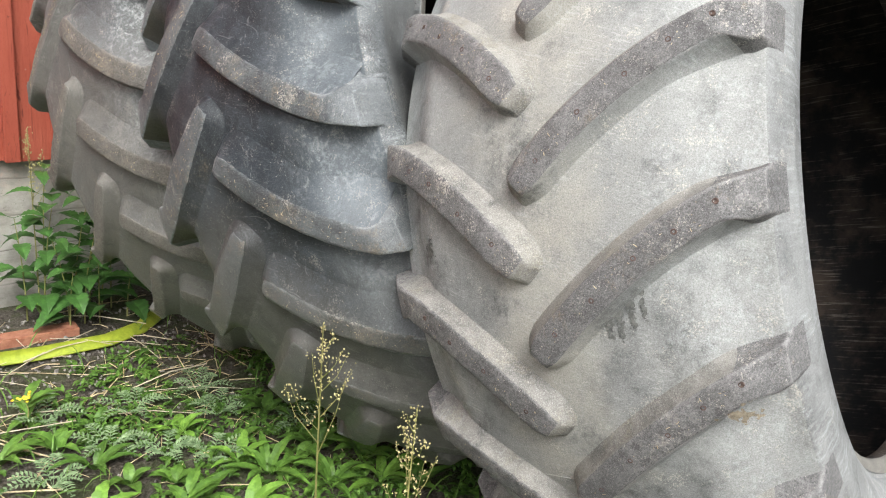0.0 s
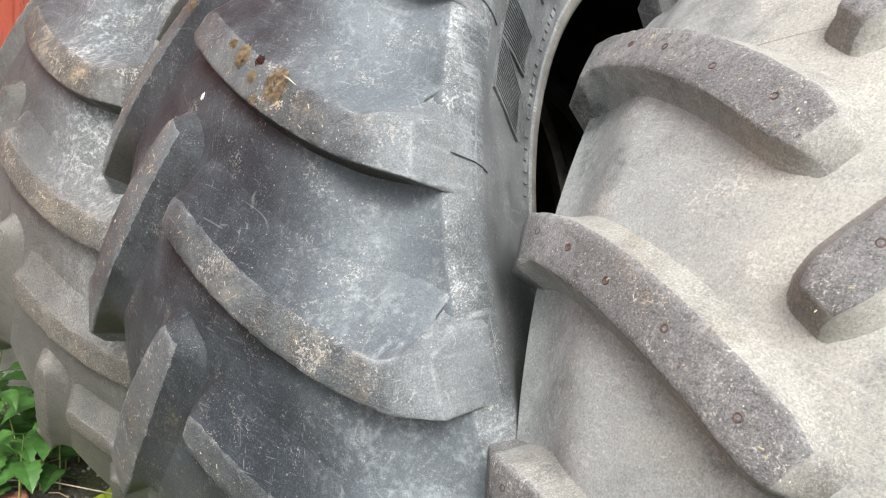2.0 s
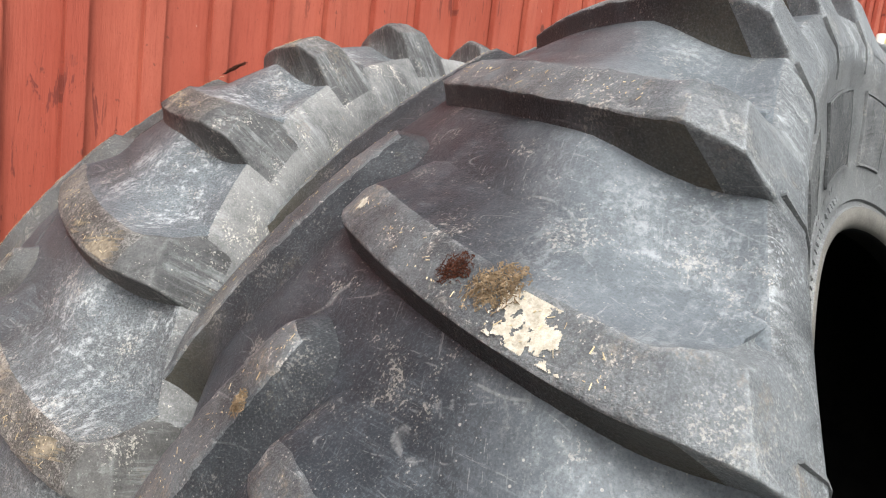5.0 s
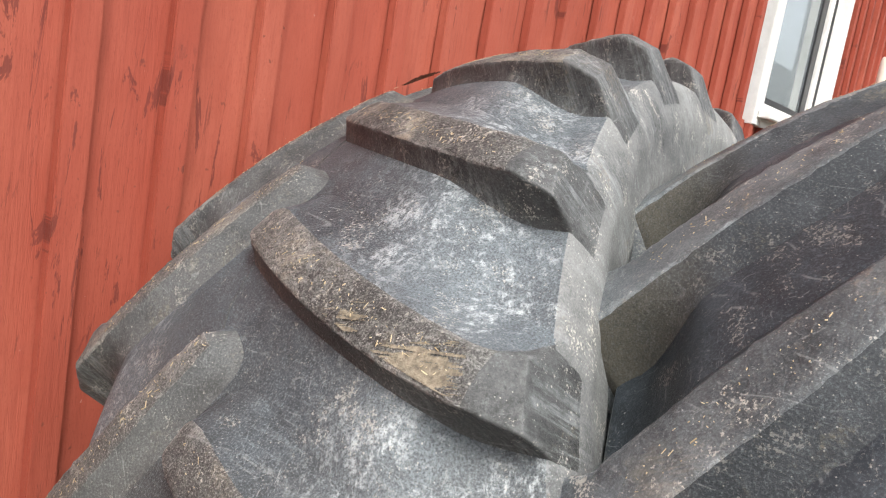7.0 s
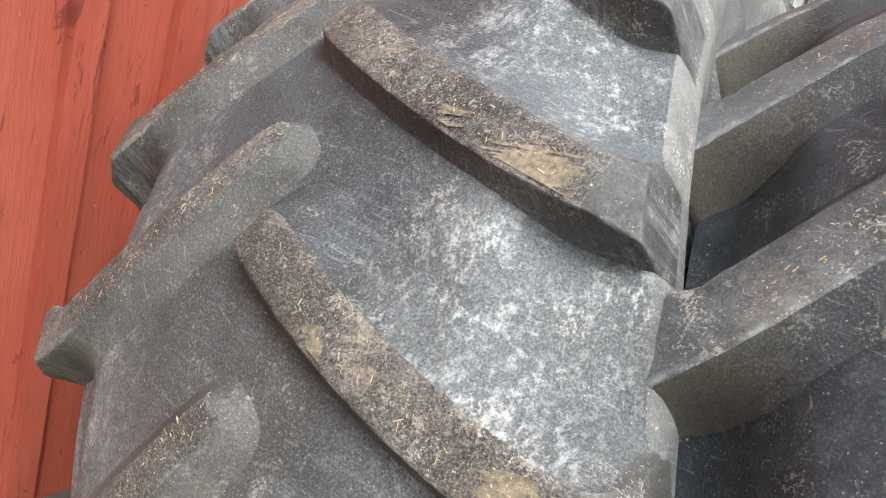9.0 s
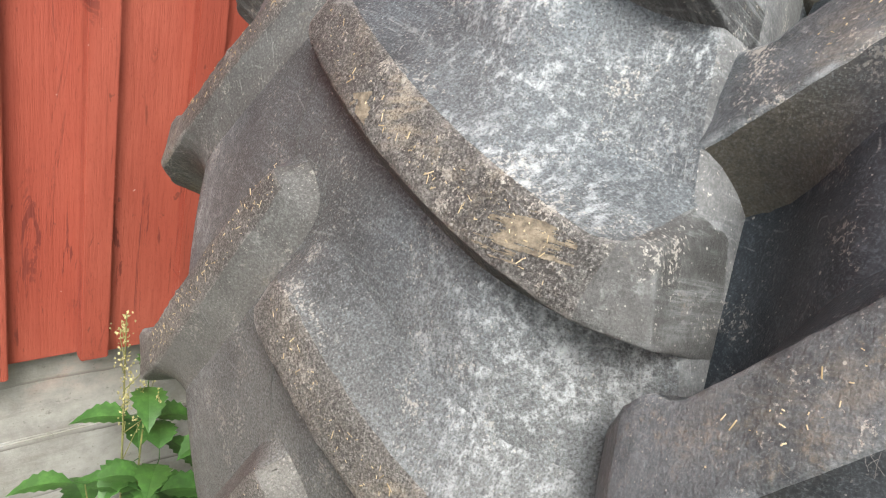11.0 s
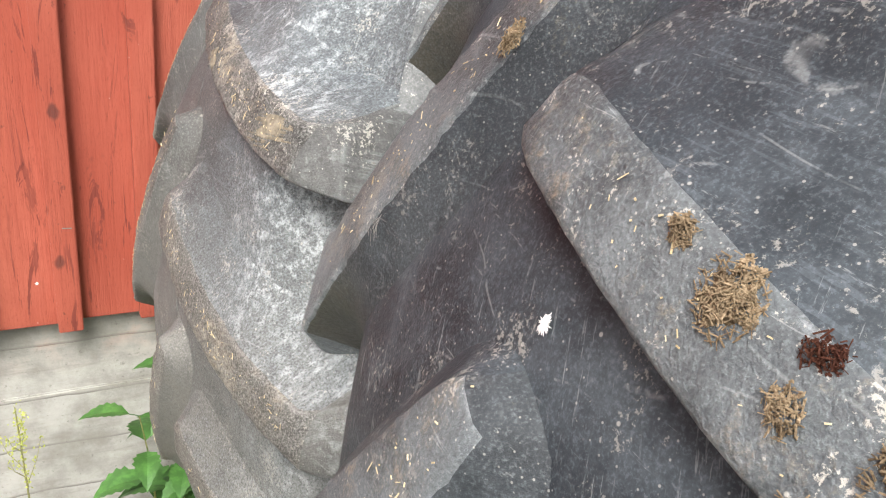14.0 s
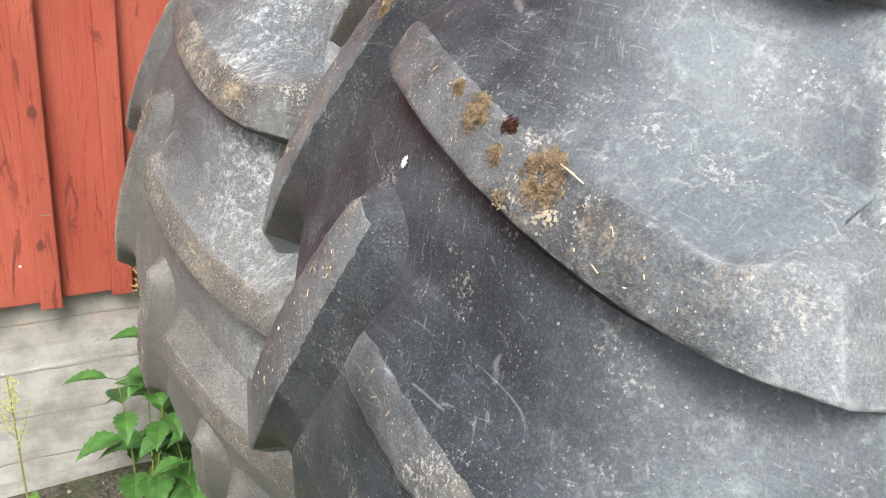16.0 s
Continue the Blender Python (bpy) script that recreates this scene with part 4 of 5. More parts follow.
def clump(t, s, th, rx, ry, n, mat, label, seed, size=0.0006, heap=0.0035, hollow=0.0, name="dirt_clump"):
    bm = bmesh.new()
    crumbs(bm, random.Random(seed), int(n * 8), rx, ry, size, heap, hollow)
    rnd = random.Random(seed + 70)
    for _ in range(n):
        a, d, ln = rnd.uniform(0, math.tau), math.sqrt(rnd.uniform(hollow, 1.2)), rnd.uniform(0.0015, 0.005)
        p = Vector((rx * d * 0.9 * math.cos(a), ry * d * 0.9 * math.sin(a), max(0.0006, heap * (1 - d * d)) + rnd.uniform(0, 0.0008)))
        q = Euler((rnd.gauss(0, 0.3), rnd.gauss(0, 0.3), rnd.uniform(0, 6.3))).to_matrix() @ Vector((ln, 0, 0))
        tube(bm, [p - q / 2, p + q / 2], rnd.uniform(0.00015, 0.0004), 4)
    ob = part(name, bm, mat)
    ob.matrix_world = t.place(s, th)
    return tagged(ob, label, "dirt", "dirt lying on the tyres")


clump(TB, 0.104, 21.8, 0.015, 0.013, 190, CRUMB, "crumbly brown dirt clump on a black tyre lug", 1)
clump(TB, 0.083, 23.3, 0.007, 0.006, 50, CRUMB, "small crumbly brown dirt clump on a black tyre lug", 2)
clump(TB, 0.134, 20.9, 0.006, 0.008, 34, DARKCRUMB, "dark red-brown dirt clump on a black tyre lug", 3)
clump(TB, 0.125, 19.8, 0.009, 0.007, 45, CRUMB, "small crumbly brown dirt clump on a black tyre lug", 4)
clump(TB, 0.163, 18.5, 0.021, 0.018, 330, CRUMB, "ring of brown crumbly dirt on a black tyre lug", 5, hollow=0.08)
clump(TB, 0.131, 17.9, 0.007, 0.006, 14, CRUMB, "thin scatter of dry dirt on a black tyre lug", 6, heap=0.002)
clump(TB, 0.168, 34.0, 0.020, 0.026, 260, CRUMB, "crumbly brown dirt clump on a black tyre lug", 7)
clump(TB, 0.135, 35.4, 0.014, 0.016, 90, DARKCRUMB, "dark red-brown dirt clump on a black tyre lug", 8, heap=0.003)
clump(TC, 0.045, 66.5, 0.016, 0.03, 160, DARKCRUMB, "dark dirt clump on top of the mottled tyre", 9)
clump(TB, -0.055, 30.6, 0.012, 0.010, 70, CRUMB, "small crumbly brown dirt clump on a black tyre lug", 10, heap=0.003)


# the tread bars' centre lines: side, nose, angle, slope, bend, width; and the bars on each side
BARS = {id(TA): (22, [(1, (-0.005, -9.3, 67, -55, 0.044)), (-1, (0.005, -0.86, 74, -85, 0.05))]),
        id(TB): (23, [(1, (-0.005, -4.0, -64, 44, 0.046)), (-1, (0.005, 35.0, -52.5, 30, 0.060))]),
        id(TC): (22, [(1, (0.006, 27.0, -67.7, 55, 0.05)), (-1, (0.016, 34.6, -63.2, 55, 0.039))])}


def on_bar(t, s, th):
    """Whether a place on the tread lies on top of a tread bar."""
    count, lugs = BARS[id(t)]
    step, deg = 360.0 / count, t.R * math.pi / 180
    for sign, (nose, th0, slope, bend, width) in lugs:
        q = sign * (s - nose)
        if 0.002 < q < 0.262:
            d = (th - th0 - slope * q - bend * q * q + step / 2) % step - step / 2
            if abs(d * deg) / math.hypot(1, (slope + 2 * bend * q) * deg) < width / 2 - 0.005:
                return True
    return False


def film(t, s, th, ds, dth, mat, label, seed, cut=0.0, grain=75.0, cells=70, brushed=False, low=False, name="dried_film", kind="dirt"):
    """A thin dried film lying on the lug tops, ragged at its rim."""
    bm = bmesh.new()
    vs = {}

    def v(i, j):
        if (i, j) not in vs:
            a, b = s + ds * (2 * i / cells - 1), th + dth * (2 * j / cells - 1)
            vs[i, j] = bm.verts.new(t.m @ t.at(a, b, t.floor(a) + 0.0012 if low else t.top(a) + 0.0006))
        return vs[i, j]

    for i in range(cells):
        for j in range(cells):
            x, y = 2 * (i + 0.5) / cells - 1, 2 * (j + 0.5) / cells - 1
            n = noise.fractal(Vector((x * ds * grain, y * dth * 0.0146 * grain, seed)), 0.9, 2.0, 5)
            if brushed:
                n = 0.45 * n + 0.75 * noise.fractal(Vector((x * ds * 14, y * dth * 0.0146 * 330 + x * 3.0, seed + 5)), 0.7, 2.0, 5)
            if 1 - math.hypot(x, y) + 0.95 * n > 0.48 + cut and (t is TA or on_bar(t, s + ds * x, th + dth * y)):
                bm.faces.new((v(i, j), v(i + 1, j), v(i + 1, j + 1), v(i, j + 1)))
    ob = part(name, bm, mat)
    return tagged(ob, label, kind, "dirt lying on the tyres")


film(TB, 0.200, 32.4, 0.022, 2.9, SPLASH, "dried whitish bird splash on a black tyre lug", 11, -0.20, 62.0, cells=110)
film(TB, 0.187, 32.2, 0.024, 2.4, SPLASH, "thin dried whitish bird splash on a black tyre lug", 15, 0.02, 120.0, cells=110)
film(TB, 0.183, 34.6, 0.012, 0.9, SPLASH, "small whitish bird splash beside a dirt clump", 12, -0.2, 110.0)
film(TB, 0.268, 30.6, 0.008, 1.3, SPLASH, "small white bird splash at a lug's end", 13, -0.25, 110.0)
film(TB, 0.011, 42.1, 0.007, 0.6, SPLASH, "small white bird splash on a lug's nose", 14, -0.2, 160.0)
film(TB, 0.165, 17.0, 0.020, 0.55, CHALK, "thin pale crust beside a dirt clump", 16, 0.2, 260.0)
film(TC, 0.222, 29.7, 0.048, 1.7, TAN, "dried tan mud brushed over a mottled lug", 17, -0.35, 60.0, cells=110, brushed=True)
film(TC, 0.135, 32.6, 0.045, 1.9, TAN, "dried tan mud brushed over a mottled lug", 18, -0.10, 60.0, cells=110, brushed=True)
film(TC, 0.083, 20.0, 0.014, 1.4, TAN, "pale dried mud patch on a mottled lug", 19, -0.25, 70.0)
film(TC, 0.232, 14.6, 0.040, 1.3, TAN, "dried tan mud brushed over a mottled lug", 20, 0.0, 60.0, cells=110, brushed=True)
film(TA, 0.250, -14.6, 0.030, 1.2, TAN, "dried tan mud in the pale tyre's tread", 22)

for i, (s, th, ds, dth) in enumerate([(0.106, -5.6, 0.006, 2.0), (0.120, -5.2, 0.006, 2.6), (0.136, -4.4, 0.006, 2.6), (0.152, -4.0, 0.004, 1.8)]):
    film(TA, s, th, ds, dth, RUB, "dark rubbed stripe on the pale tyre's tread", 40 + i, -0.32, 160.0, low=True, name="rub_mark", kind="mark")
film(TA, -0.200, 2.2, 0.016, 1.7, RUB, "dark rubbed patch on the pale tyre's tread", 50, -0.15, 130.0, low=True, name="rub_mark", kind="mark")
film(TA, 0.232, 20.6, 0.040, 1.5, RUB, "dark dirty patch under a lug of the pale tyre", 51, 0.0, 130.0, low=True, name="rub_mark", kind="mark")


for k, (s0, th0, s1, th1) in enumerate(((0.176, 18.9, 0.190, 18.1), (0.177, 18.7, 0.184, 18.5))):
    bm = bmesh.new()
    ends = [TB.m @ TB.at(s0, th0, TB.top(s0) + 0.003), TB.m @ TB.at((s0 + s1) / 2, (th0 + th1) / 2 + 0.1, TB.top(s0) + 0.004), TB.m @ TB.at(s1, th1, TB.top(s1) + 0.0012)]
    tube(bm, ends, [0.0006, 0.0006, 0.0004], 6)
    tagged(part("straw_stalk", bm, PALE), "short pale straw stalk lying on a dirt clump", "straw", "straws on the dark tyre")


def fluff(t, s, th, size, seed, label):
    """A tuft of white down resting in a groove."""
    rnd = random.Random(seed)
    bm = bmesh.new()
    for _ in range(90):
        a, up = rnd.uniform(0, math.tau), rnd.uniform(0.05, 0.9)
        d = Vector((math.cos(a) * math.cos(up), math.sin(a) * math.cos(up), math.sin(up) * 0.5)) * size * rnd.uniform(0.4, 1.0)
        tube(bm, [Vector((0, 0, 0.0004)), d * 0.5 + Vector((0, 0, size * 0.15)), d], [0.0005, 0.0004, 0.0001], 4)
    ob = part("down_tuft", bm, WHITE)
    ob.matrix_world = t.m @ Matrix.Translation(t.at(s, th, t.floor(s) + 0.0012)) @ Matrix.Rotation(radians(90 - th), 4, "Y")
    return tagged(ob, label, "down")


fluff(TB, 0.005, 21.1, 0.0062, 5, "small tuft of white down on a dark tyre")


def cobweb(t, s, th, size, seed, label):
    """Dusty cobweb threads strung along the edge of a tread bar."""
    rnd = random.Random(seed)
    bm = bmesh.new()
    for _ in range(15):
        a, b = s + rnd.gauss(0, size), th + rnd.gauss(0, size * 22)
        c, d = a + rnd.gauss(0, size * 0.5), b - rnd.uniform(0.1, 0.9)
        tube(bm, [t.m @ t.at(a, b, t.top(a) + 0.0006), t.m @ t.at((a + c) / 2, (b + d) / 2, t.top(a) + 0.0018), t.m @ t.at(c, d, t.top(c) + 0.0003)], 0.00013, 3)
    return tagged(part("cobweb", bm, STONE), label, "cobweb")


cobweb(TB, -0.158, 24.6, 0.007, 8, "dusty white cobweb threads on a dark tyre lug")


def bits(t, n, seed, lugs, label, count):
    """Chaff and straw chips lying on the lug tops of one tyre."""
    rnd = random.Random(seed)
    bm = bmesh.new()
    for _ in range(n):
        sign, (nose, th0, slope, bend, width) = rnd.choice(lugs)
        q = rnd.uniform(0.01, 0.25)
        step = 360.0 / count
        th = th0 + slope * q + bend * q * q + step * round(rnd.uniform(-30, 70) / step) + rnd.uniform(-1.1, 1.1)
        s = nose + sign * q
        m = t.place(s, th, 0.0010) @ Matrix.Rotation(rnd.uniform(0, 6.3), 4, "Z") @ Matrix.Rotation(rnd.uniform(-0.12, 0.12), 4, "Y")
        ln, w = rnd.choice((0.0008, 0.001, 0.0013, 0.0018, 0.0025, 0.005)) * rnd.uniform(0.7, 1.3), rnd.uniform(0.0003, 0.0008)
        r = bmesh.ops.create_cube(bm, size=1.0, matrix=m @ Matrix.Diagonal((ln, w, w * 0.7, 1)))
    ob = part("straw_chips", bm, STRAW)
    return tagged(ob, label, "straw", kind="stuff")


bits(TB, 700, 31, [(1, (-0.005, -4.0, -64, 44, 0.046)), (-1, (0.005, 35.0, -52.5, 30, 0.060))], "chaff and straw chips on the dark tyre's lugs", 23)
bits(TC, 1300, 32, [(1, (0.006, 27.0, -67.7, 55, 0.05)), (-1, (0.016, 34.6, -63.2, 55, 0.039))], "chaff and straw chips on the mottled tyre's lugs", 22)
bits(TA, 320, 33, [(1, (-0.005, -9.3, 67, -55, 0.044)), (-1, (0.005, -0.86, 74, -85, 0.05))], "chaff and straw chips on the pale tyre's lugs", 22)


# ---- plants ----
def leaf(bm, base, out, length, width, droop=0.5, lift=0.6, teeth=0, segs=5, fold=0.25):
    """One leaf blade from base towards the level direction out, arching over, with a folded midrib and an optional toothed rim."""
    out = Vector(out).normalized()
    side = Vector((-out.y, out.x, 0)).normalized()
    rows = []
    n = segs if not teeth else teeth * 2
    p = Vector(base)
    for i in range(n + 1):
        f = i / n
        w = width * (math.sin(math.pi * min(1.0, f ** 0.75 * 0.97 + 0.03))) ** (0.8 if not teeth else 1.15) * 0.5 + 0.0003
        if teeth and i % 2:
            w *= 0.80
        slope = lift - (lift + droop) * f
        rows.append((p.copy(), w))
        p += (out * math.cos(slope) + Vector((0, 0, 1)) * math.sin(slope)) * (length / n)
    prev = None
    for c, w in rows:
        cur = (bm.verts.new(c + side * w + Vector((0, 0, w * fold))), bm.verts.new(c), bm.verts.new(c - side * w + Vector((0, 0, w * fold))))
        if prev:
            bm.faces.new((prev[0], cur[0], cur[1], prev[1]))
            bm.faces.new((prev[1], cur[1], cur[2], prev[2]))
        prev = cur


def head(rnd):
    a = rnd.uniform(0, math.tau)
    return Vector((math.cos(a), math.sin(a), 0))


def free(x, y):
    """Open ground in front of the tyres."""
    return x < 1.02 + 0.42 * (2.2 - y) / 1.2 or x < 0.9


rnd = random.Random(7)
bm = bmesh.new()
for _ in range(2400):
    x, y = rnd.uniform(-0.1, 1.4), rnd.uniform(0.75, 2.12)
    dens = noise.noise(Vector((x * 3, y * 3, 5.0)))
    if dens < -0.28 + max(0.0, y - 1.75) * 1.2:
        continue
    c = Vector((x, y, ground_z(x, y)))
    for _ in range(rnd.randint(3, 7)):
        leaf(bm, c + head(rnd) * rnd.uniform(0, 0.018) + Vector((0, 0, rnd.uniform(0, 0.018))), head(rnd), rnd.uniform(0.012, 0.034), rnd.uniform(0.006, 0.015), rnd.uniform(0.1, 0.9), rnd.uniform(0.2, 1.2), segs=3)
tagged(part("ground_weeds", bm, GREEN), "low green weeds and clover covering the soil", "weeds", kind="stuff")

bm = bmesh.new()
for _ in range(520):
    x, y = rnd.uniform(-0.1, 1.4), rnd.uniform(0.75, 2.5)
    if y > 2.1 and rnd.random() < 0.6:
        continue
    c = Vector((x, y, ground_z(x, y)))
    leaf(bm, c, head(rnd), rnd.uniform(0.05, 0.13), rnd.uniform(0.002, 0.004), rnd.uniform(0.2, 0.9), rnd.uniform(0.7, 1.45), segs=4)
tagged(part("grass", bm, DOCK), "thin green grass blades among the weeds", "grass", kind="stuff")


def rosette(x, y, n, length, width, mat, label, name, seed, teeth=0, lift=0.9):
    r = random.Random(seed)
    top = tagged(new(name), label, "weed", "weeds on the ground")
    top.location = (x, y, ground_z(x, y))
    for i in range(n):
        a = i * 2.4 + r.uniform(-0.3, 0.3)
        bm = bmesh.new()
        leaf(bm, (0.004 * math.cos(a), 0.004 * math.sin(a), 0), (math.cos(a), math.sin(a), 0), length * r.uniform(0.65, 1.15), width * r.uniform(0.8, 1.2), r.uniform(0.1, 0.7), lift * r.uniform(0.6, 1.3), teeth, 6)
        part("leaf", bm, mat, top, smooth=False)


spots = [(0.66, 1.50, 6, 0.11, 0.03), (0.90, 1.42, 6, 0.12, 0.03), (1.02, 1.34, 6, 0.12, 0.03), (0.76, 1.34, 7, 0.12, 0.03), (0.58, 1.72, 5, 0.10, 0.03), (1.14, 1.16, 6, 0.12, 0.03), (0.93, 1.34, 7, 0.13, 0.032), (1.10, 1.36, 7, 0.15, 0.036), (0.74, 1.44, 6, 0.11, 0.03), (0.84, 1.62, 6, 0.10, 0.026), (1.03, 1.22, 7, 0.12, 0.03), (0.62, 1.60, 6, 0.12, 0.03), (1.16, 1.26, 6, 0.13, 0.034),
         (0.55, 1.42, 6, 0.12, 0.03), (0.95, 1.50, 6, 0.10, 0.03), (0.70, 1.78, 6, 0.10, 0.026), (1.20, 1.10, 7, 0.13, 0.034), (0.82, 1.24, 6, 0.13, 0.03), (0.45, 1.72, 6, 0.12, 0.03), (1.08, 1.58, 5, 0.10, 0.03)]
for i, (x, y, n, ln, w) in enumerate(spots):
    rosette(x, y, n, ln * (0.70 + 0.07 * (i % 7)), w * (0.85 + 0.09 * (i % 5)), (DOCK, FRESH, DOCK, GREEN)[i % 4], "bright green broad-leaved weed growing in the soil", "broadleaf_weed", 50 + i, (0, 4, 0, 5, 3)[i % 5], 1.1)


def feather(x, y, n, seed):
    """A silverweed rosette: arching leaves of many small leaflets."""
    r = random.Random(seed)
    top = tagged(new("silverweed"), "grey-green feathery silverweed on the ground", "weed", "weeds on the ground")
    top.location = (x, y, ground_z(x, y))
    for i in range(n):
        a = i * 2.4 + r.uniform(-0.3, 0.3)
        d = Vector((math.cos(a), math.sin(a), 0))
        side = Vector((-d.y, d.x, 0))
        bm = bmesh.new()
        ln = r.uniform(0.06, 0.11)
        for k in range(9):
            f = (k + 1.5) / 10
            p = d * ln * f + Vector((0, 0, 0.035 * math.sin(f * 2.4)))
            w = 0.022 * math.sin(math.pi * min(0.95, f * 0.85 + 0.1))
            for sgn in (1, -1):
                leaf(bm, p, side * sgn + d * 0.5, w, 0.007, 0.3, 0.3, 0, 2)
        tube(bm, [d * ln * f + Vector((0, 0, 0.035 * math.sin(f * 2.4))) for f in (0, 0.3, 0.6, 0.95)], 0.0008, 4)
        part("leaf", bm, SILVER, top)


for i, (x, y) in enumerate([(0.80, 1.80), (0.98, 1.66), (0.68, 1.66), (0.86, 1.48), (1.12, 1.48), (0.60, 1.86), (1.00, 1.80), (0.78, 1.56), (0.52, 1.58)]):
    feather(x, y, 7, 80 + i)


def nettle(x, y, height, lean, seed, scale=1.0):
    """A nettle: upright stem with crossed pairs of toothed, pointed leaves."""
    r = random.Random(seed)
    top = tagged(new("nettle"), "dark green stinging nettle at the foot of the wall", "nettle", "nettles by the wall")
    top.location = (x, y, ground_z(x, y))
    pts = [Vector((lean[0] * f * f, lean[1] * f * f, height * f)) for f in (0, 0.25, 0.5, 0.75, 1.0)]
    bm = bmesh.new()
    tube(bm, pts, [0.0028, 0.0025, 0.002, 0.0016, 0.001], 6)
    part("stem", bm, STEM, top)
    n = max(3, int(height / 0.075))
    for k in range(n):
        f = 0.25 + 0.75 * k / (n - 1)
        p = Vector((lean[0] * f * f, lean[1] * f * f, height * f))
        for sgn in (0, math.pi):
            a = k * math.pi / 2 + sgn + r.uniform(-0.4, 0.4) + seed
            d = Vector((math.cos(a), math.sin(a), 0))
            bm = bmesh.new()
            q = p + d * 0.018 + Vector((0, 0, 0.006))
            tube(bm, [p, q], 0.0009, 4)
            leaf(bm, q, d, scale * r.uniform(0.06, 0.085) * (1.1 - 0.45 * f), scale * r.uniform(0.036, 0.05) * (1.1 - 0.4 * f), r.uniform(0.4, 1.1), r.uniform(0.1, 0.5), 7, fold=0.3)
            part("leaf", bm, NETTLE, top)


for i, (x, y, h, lean) in enumerate([(0.74, 2.47, 0.48, (0.02, 0.02)), (0.82, 2.44, 0.40, (0.04, -0.03)), (0.68, 2.46, 0.36, (-0.03, -0.03)), (0.90, 2.42, 0.32, (0.02, -0.05)), (0.78, 2.38, 0.30, (-0.05, -0.02)), (0.96, 2.36, 0.22, (0.0, -0.05)),
                                     (0.88, 2.47, 0.42, (0.03, -0.04)), (0.76, 2.32, 0.22, (0.0, -0.04)), (0.86, 2.34, 0.26, (-0.02, -0.05)), (0.94, 2.44, 0.34, (-0.02, -0.06)), (0.82, 2.36, 0.34, (0.03, -0.04)), (0.72, 2.42, 0.40, (0.03, -0.02))]):
    nettle(x + 0.08, y, h, lean, 100 + i, 1.7)


def seeded_weed(x, y, height, lean, seed, leaves, mat, label):
    """A dock-like weed gone to seed: a branching stalk set with small seed clusters."""
    r = random.Random(seed)
    top = tagged(new("seeding_weed"), label, "weed", "weeds on the ground")
    top.location = (x, y, ground_z(x, y))
    spine = [Vector((lean[0] * f, lean[1] * f, height * f)) for f in (0, 0.3, 0.6, 0.85, 1.0)]
    bm = bmesh.new()
    tube(bm, spine, [0.0028, 0.0023, 0.0018, 0.0014, 0.001], 5)
    seeds = bmesh.new()

    def cluster(p, n, spread):
        for _ in range(n):
            c = p + Vector((r.gauss(0, spread), r.gauss(0, spread), r.gauss(0, spread * 1.4)))
            grain(seeds, r, c, r.uniform(0.0015, 0.0028))

    for k in range(9):
        f = 0.55 + 0.045 * k
        p = Vector((lean[0] * f, lean[1] * f, height * f))
        d = head(r)
        ln = height * (0.26 - 0.024 * k)
        tip = p + d * ln * 0.45 + Vector((0, 0, ln * 0.8))
        tube(bm, [p, p.lerp(tip, 0.5) + d * ln * 0.08, tip], [0.0009, 0.0007, 0.0004], 4)
        for g in (0.35, 0.5, 0.65, 0.8, 0.92, 1.0):
            cluster(p.lerp(tip, g), 3, 0.0045)
    for g in range(14):
        f = 0.68 + 0.32 * g / 13
        cluster(Vector((lean[0] * f, lean[1] * f, height * f)), 4, 0.005)
    part("stalk", bm, STEM, top)
    part("seed_head", seeds, mat, top)
    for k in range(leaves):
        bm = bmesh.new()
        leaf(bm, (0, 0, 0.005 + 0.012 * k), head(r), r.uniform(0.08, 0.13), r.uniform(0.024, 0.036), 0.6, 1.0, 0, 7)
        part("leaf", bm, DOCK, top)


seeded_weed(0.80, 0.98, 0.62, (-0.06, -0.05), 200, 6, SEED, "weed gone to dry golden seed in front of a tyre")
seeded_weed(0.79, 0.73, 0.54, (0.0, 0.01), 201, 4, SEED, "small weed gone to seed in front of a tyre")
seeded_weed(0.54, 2.43, 0.42, (-0.01, 0.02), 202, 4, SPRAY, "weed with yellowish flower sprays by the plinth")
seeded_weed(0.80, 2.46, 0.62, (0.0, 0.03), 203, 4, SEED, "tall weed gone to seed by the red wall")


def tansy(x, y, h):
    top = tagged(new("yellow_flower"), "yellow button-flowered weed in the grass", "flower", "weeds on the ground")
    top.location = (x, y, ground_z(x, y))
    r = random.Random(9)
    bm = bmesh.new()
    tube(bm, [(0, 0, 0), (0.004, 0, h * 0.6), (0, 0.004, h * 0.8)], [0.002, 0.0016, 0.001], 5)
    buds = bmesh.new()
    for _ in range(22):
        c = Vector((r.gauss(0, 0.014), r.gauss(0, 0.014), h + r.uniform(-0.006, 0.006)))
        tube(bm, [(0, 0.004, h * 0.8), c], 0.0006, 4)
        bmesh.ops.create_icosphere(buds, subdivisions=1, radius=0.0042, matrix=Matrix.Translation(c) @ Matrix.Diagonal((1, 1, 0.6, 1)))
    part("stalk", bm, STEM, top)
    part("flower_head", buds, YELLOW, top)
    for k in range(6):
        bm = bmesh.new()
        leaf(bm, (0, 0, 0.02 + 0.012 * k), head(r), 0.09, 0.028, 0.5, 0.7, 6)
        part("leaf", bm, DOCK, top)


tansy(0.56, 1.86, 0.09)
tansy(0.70, 1.30, 0.04)

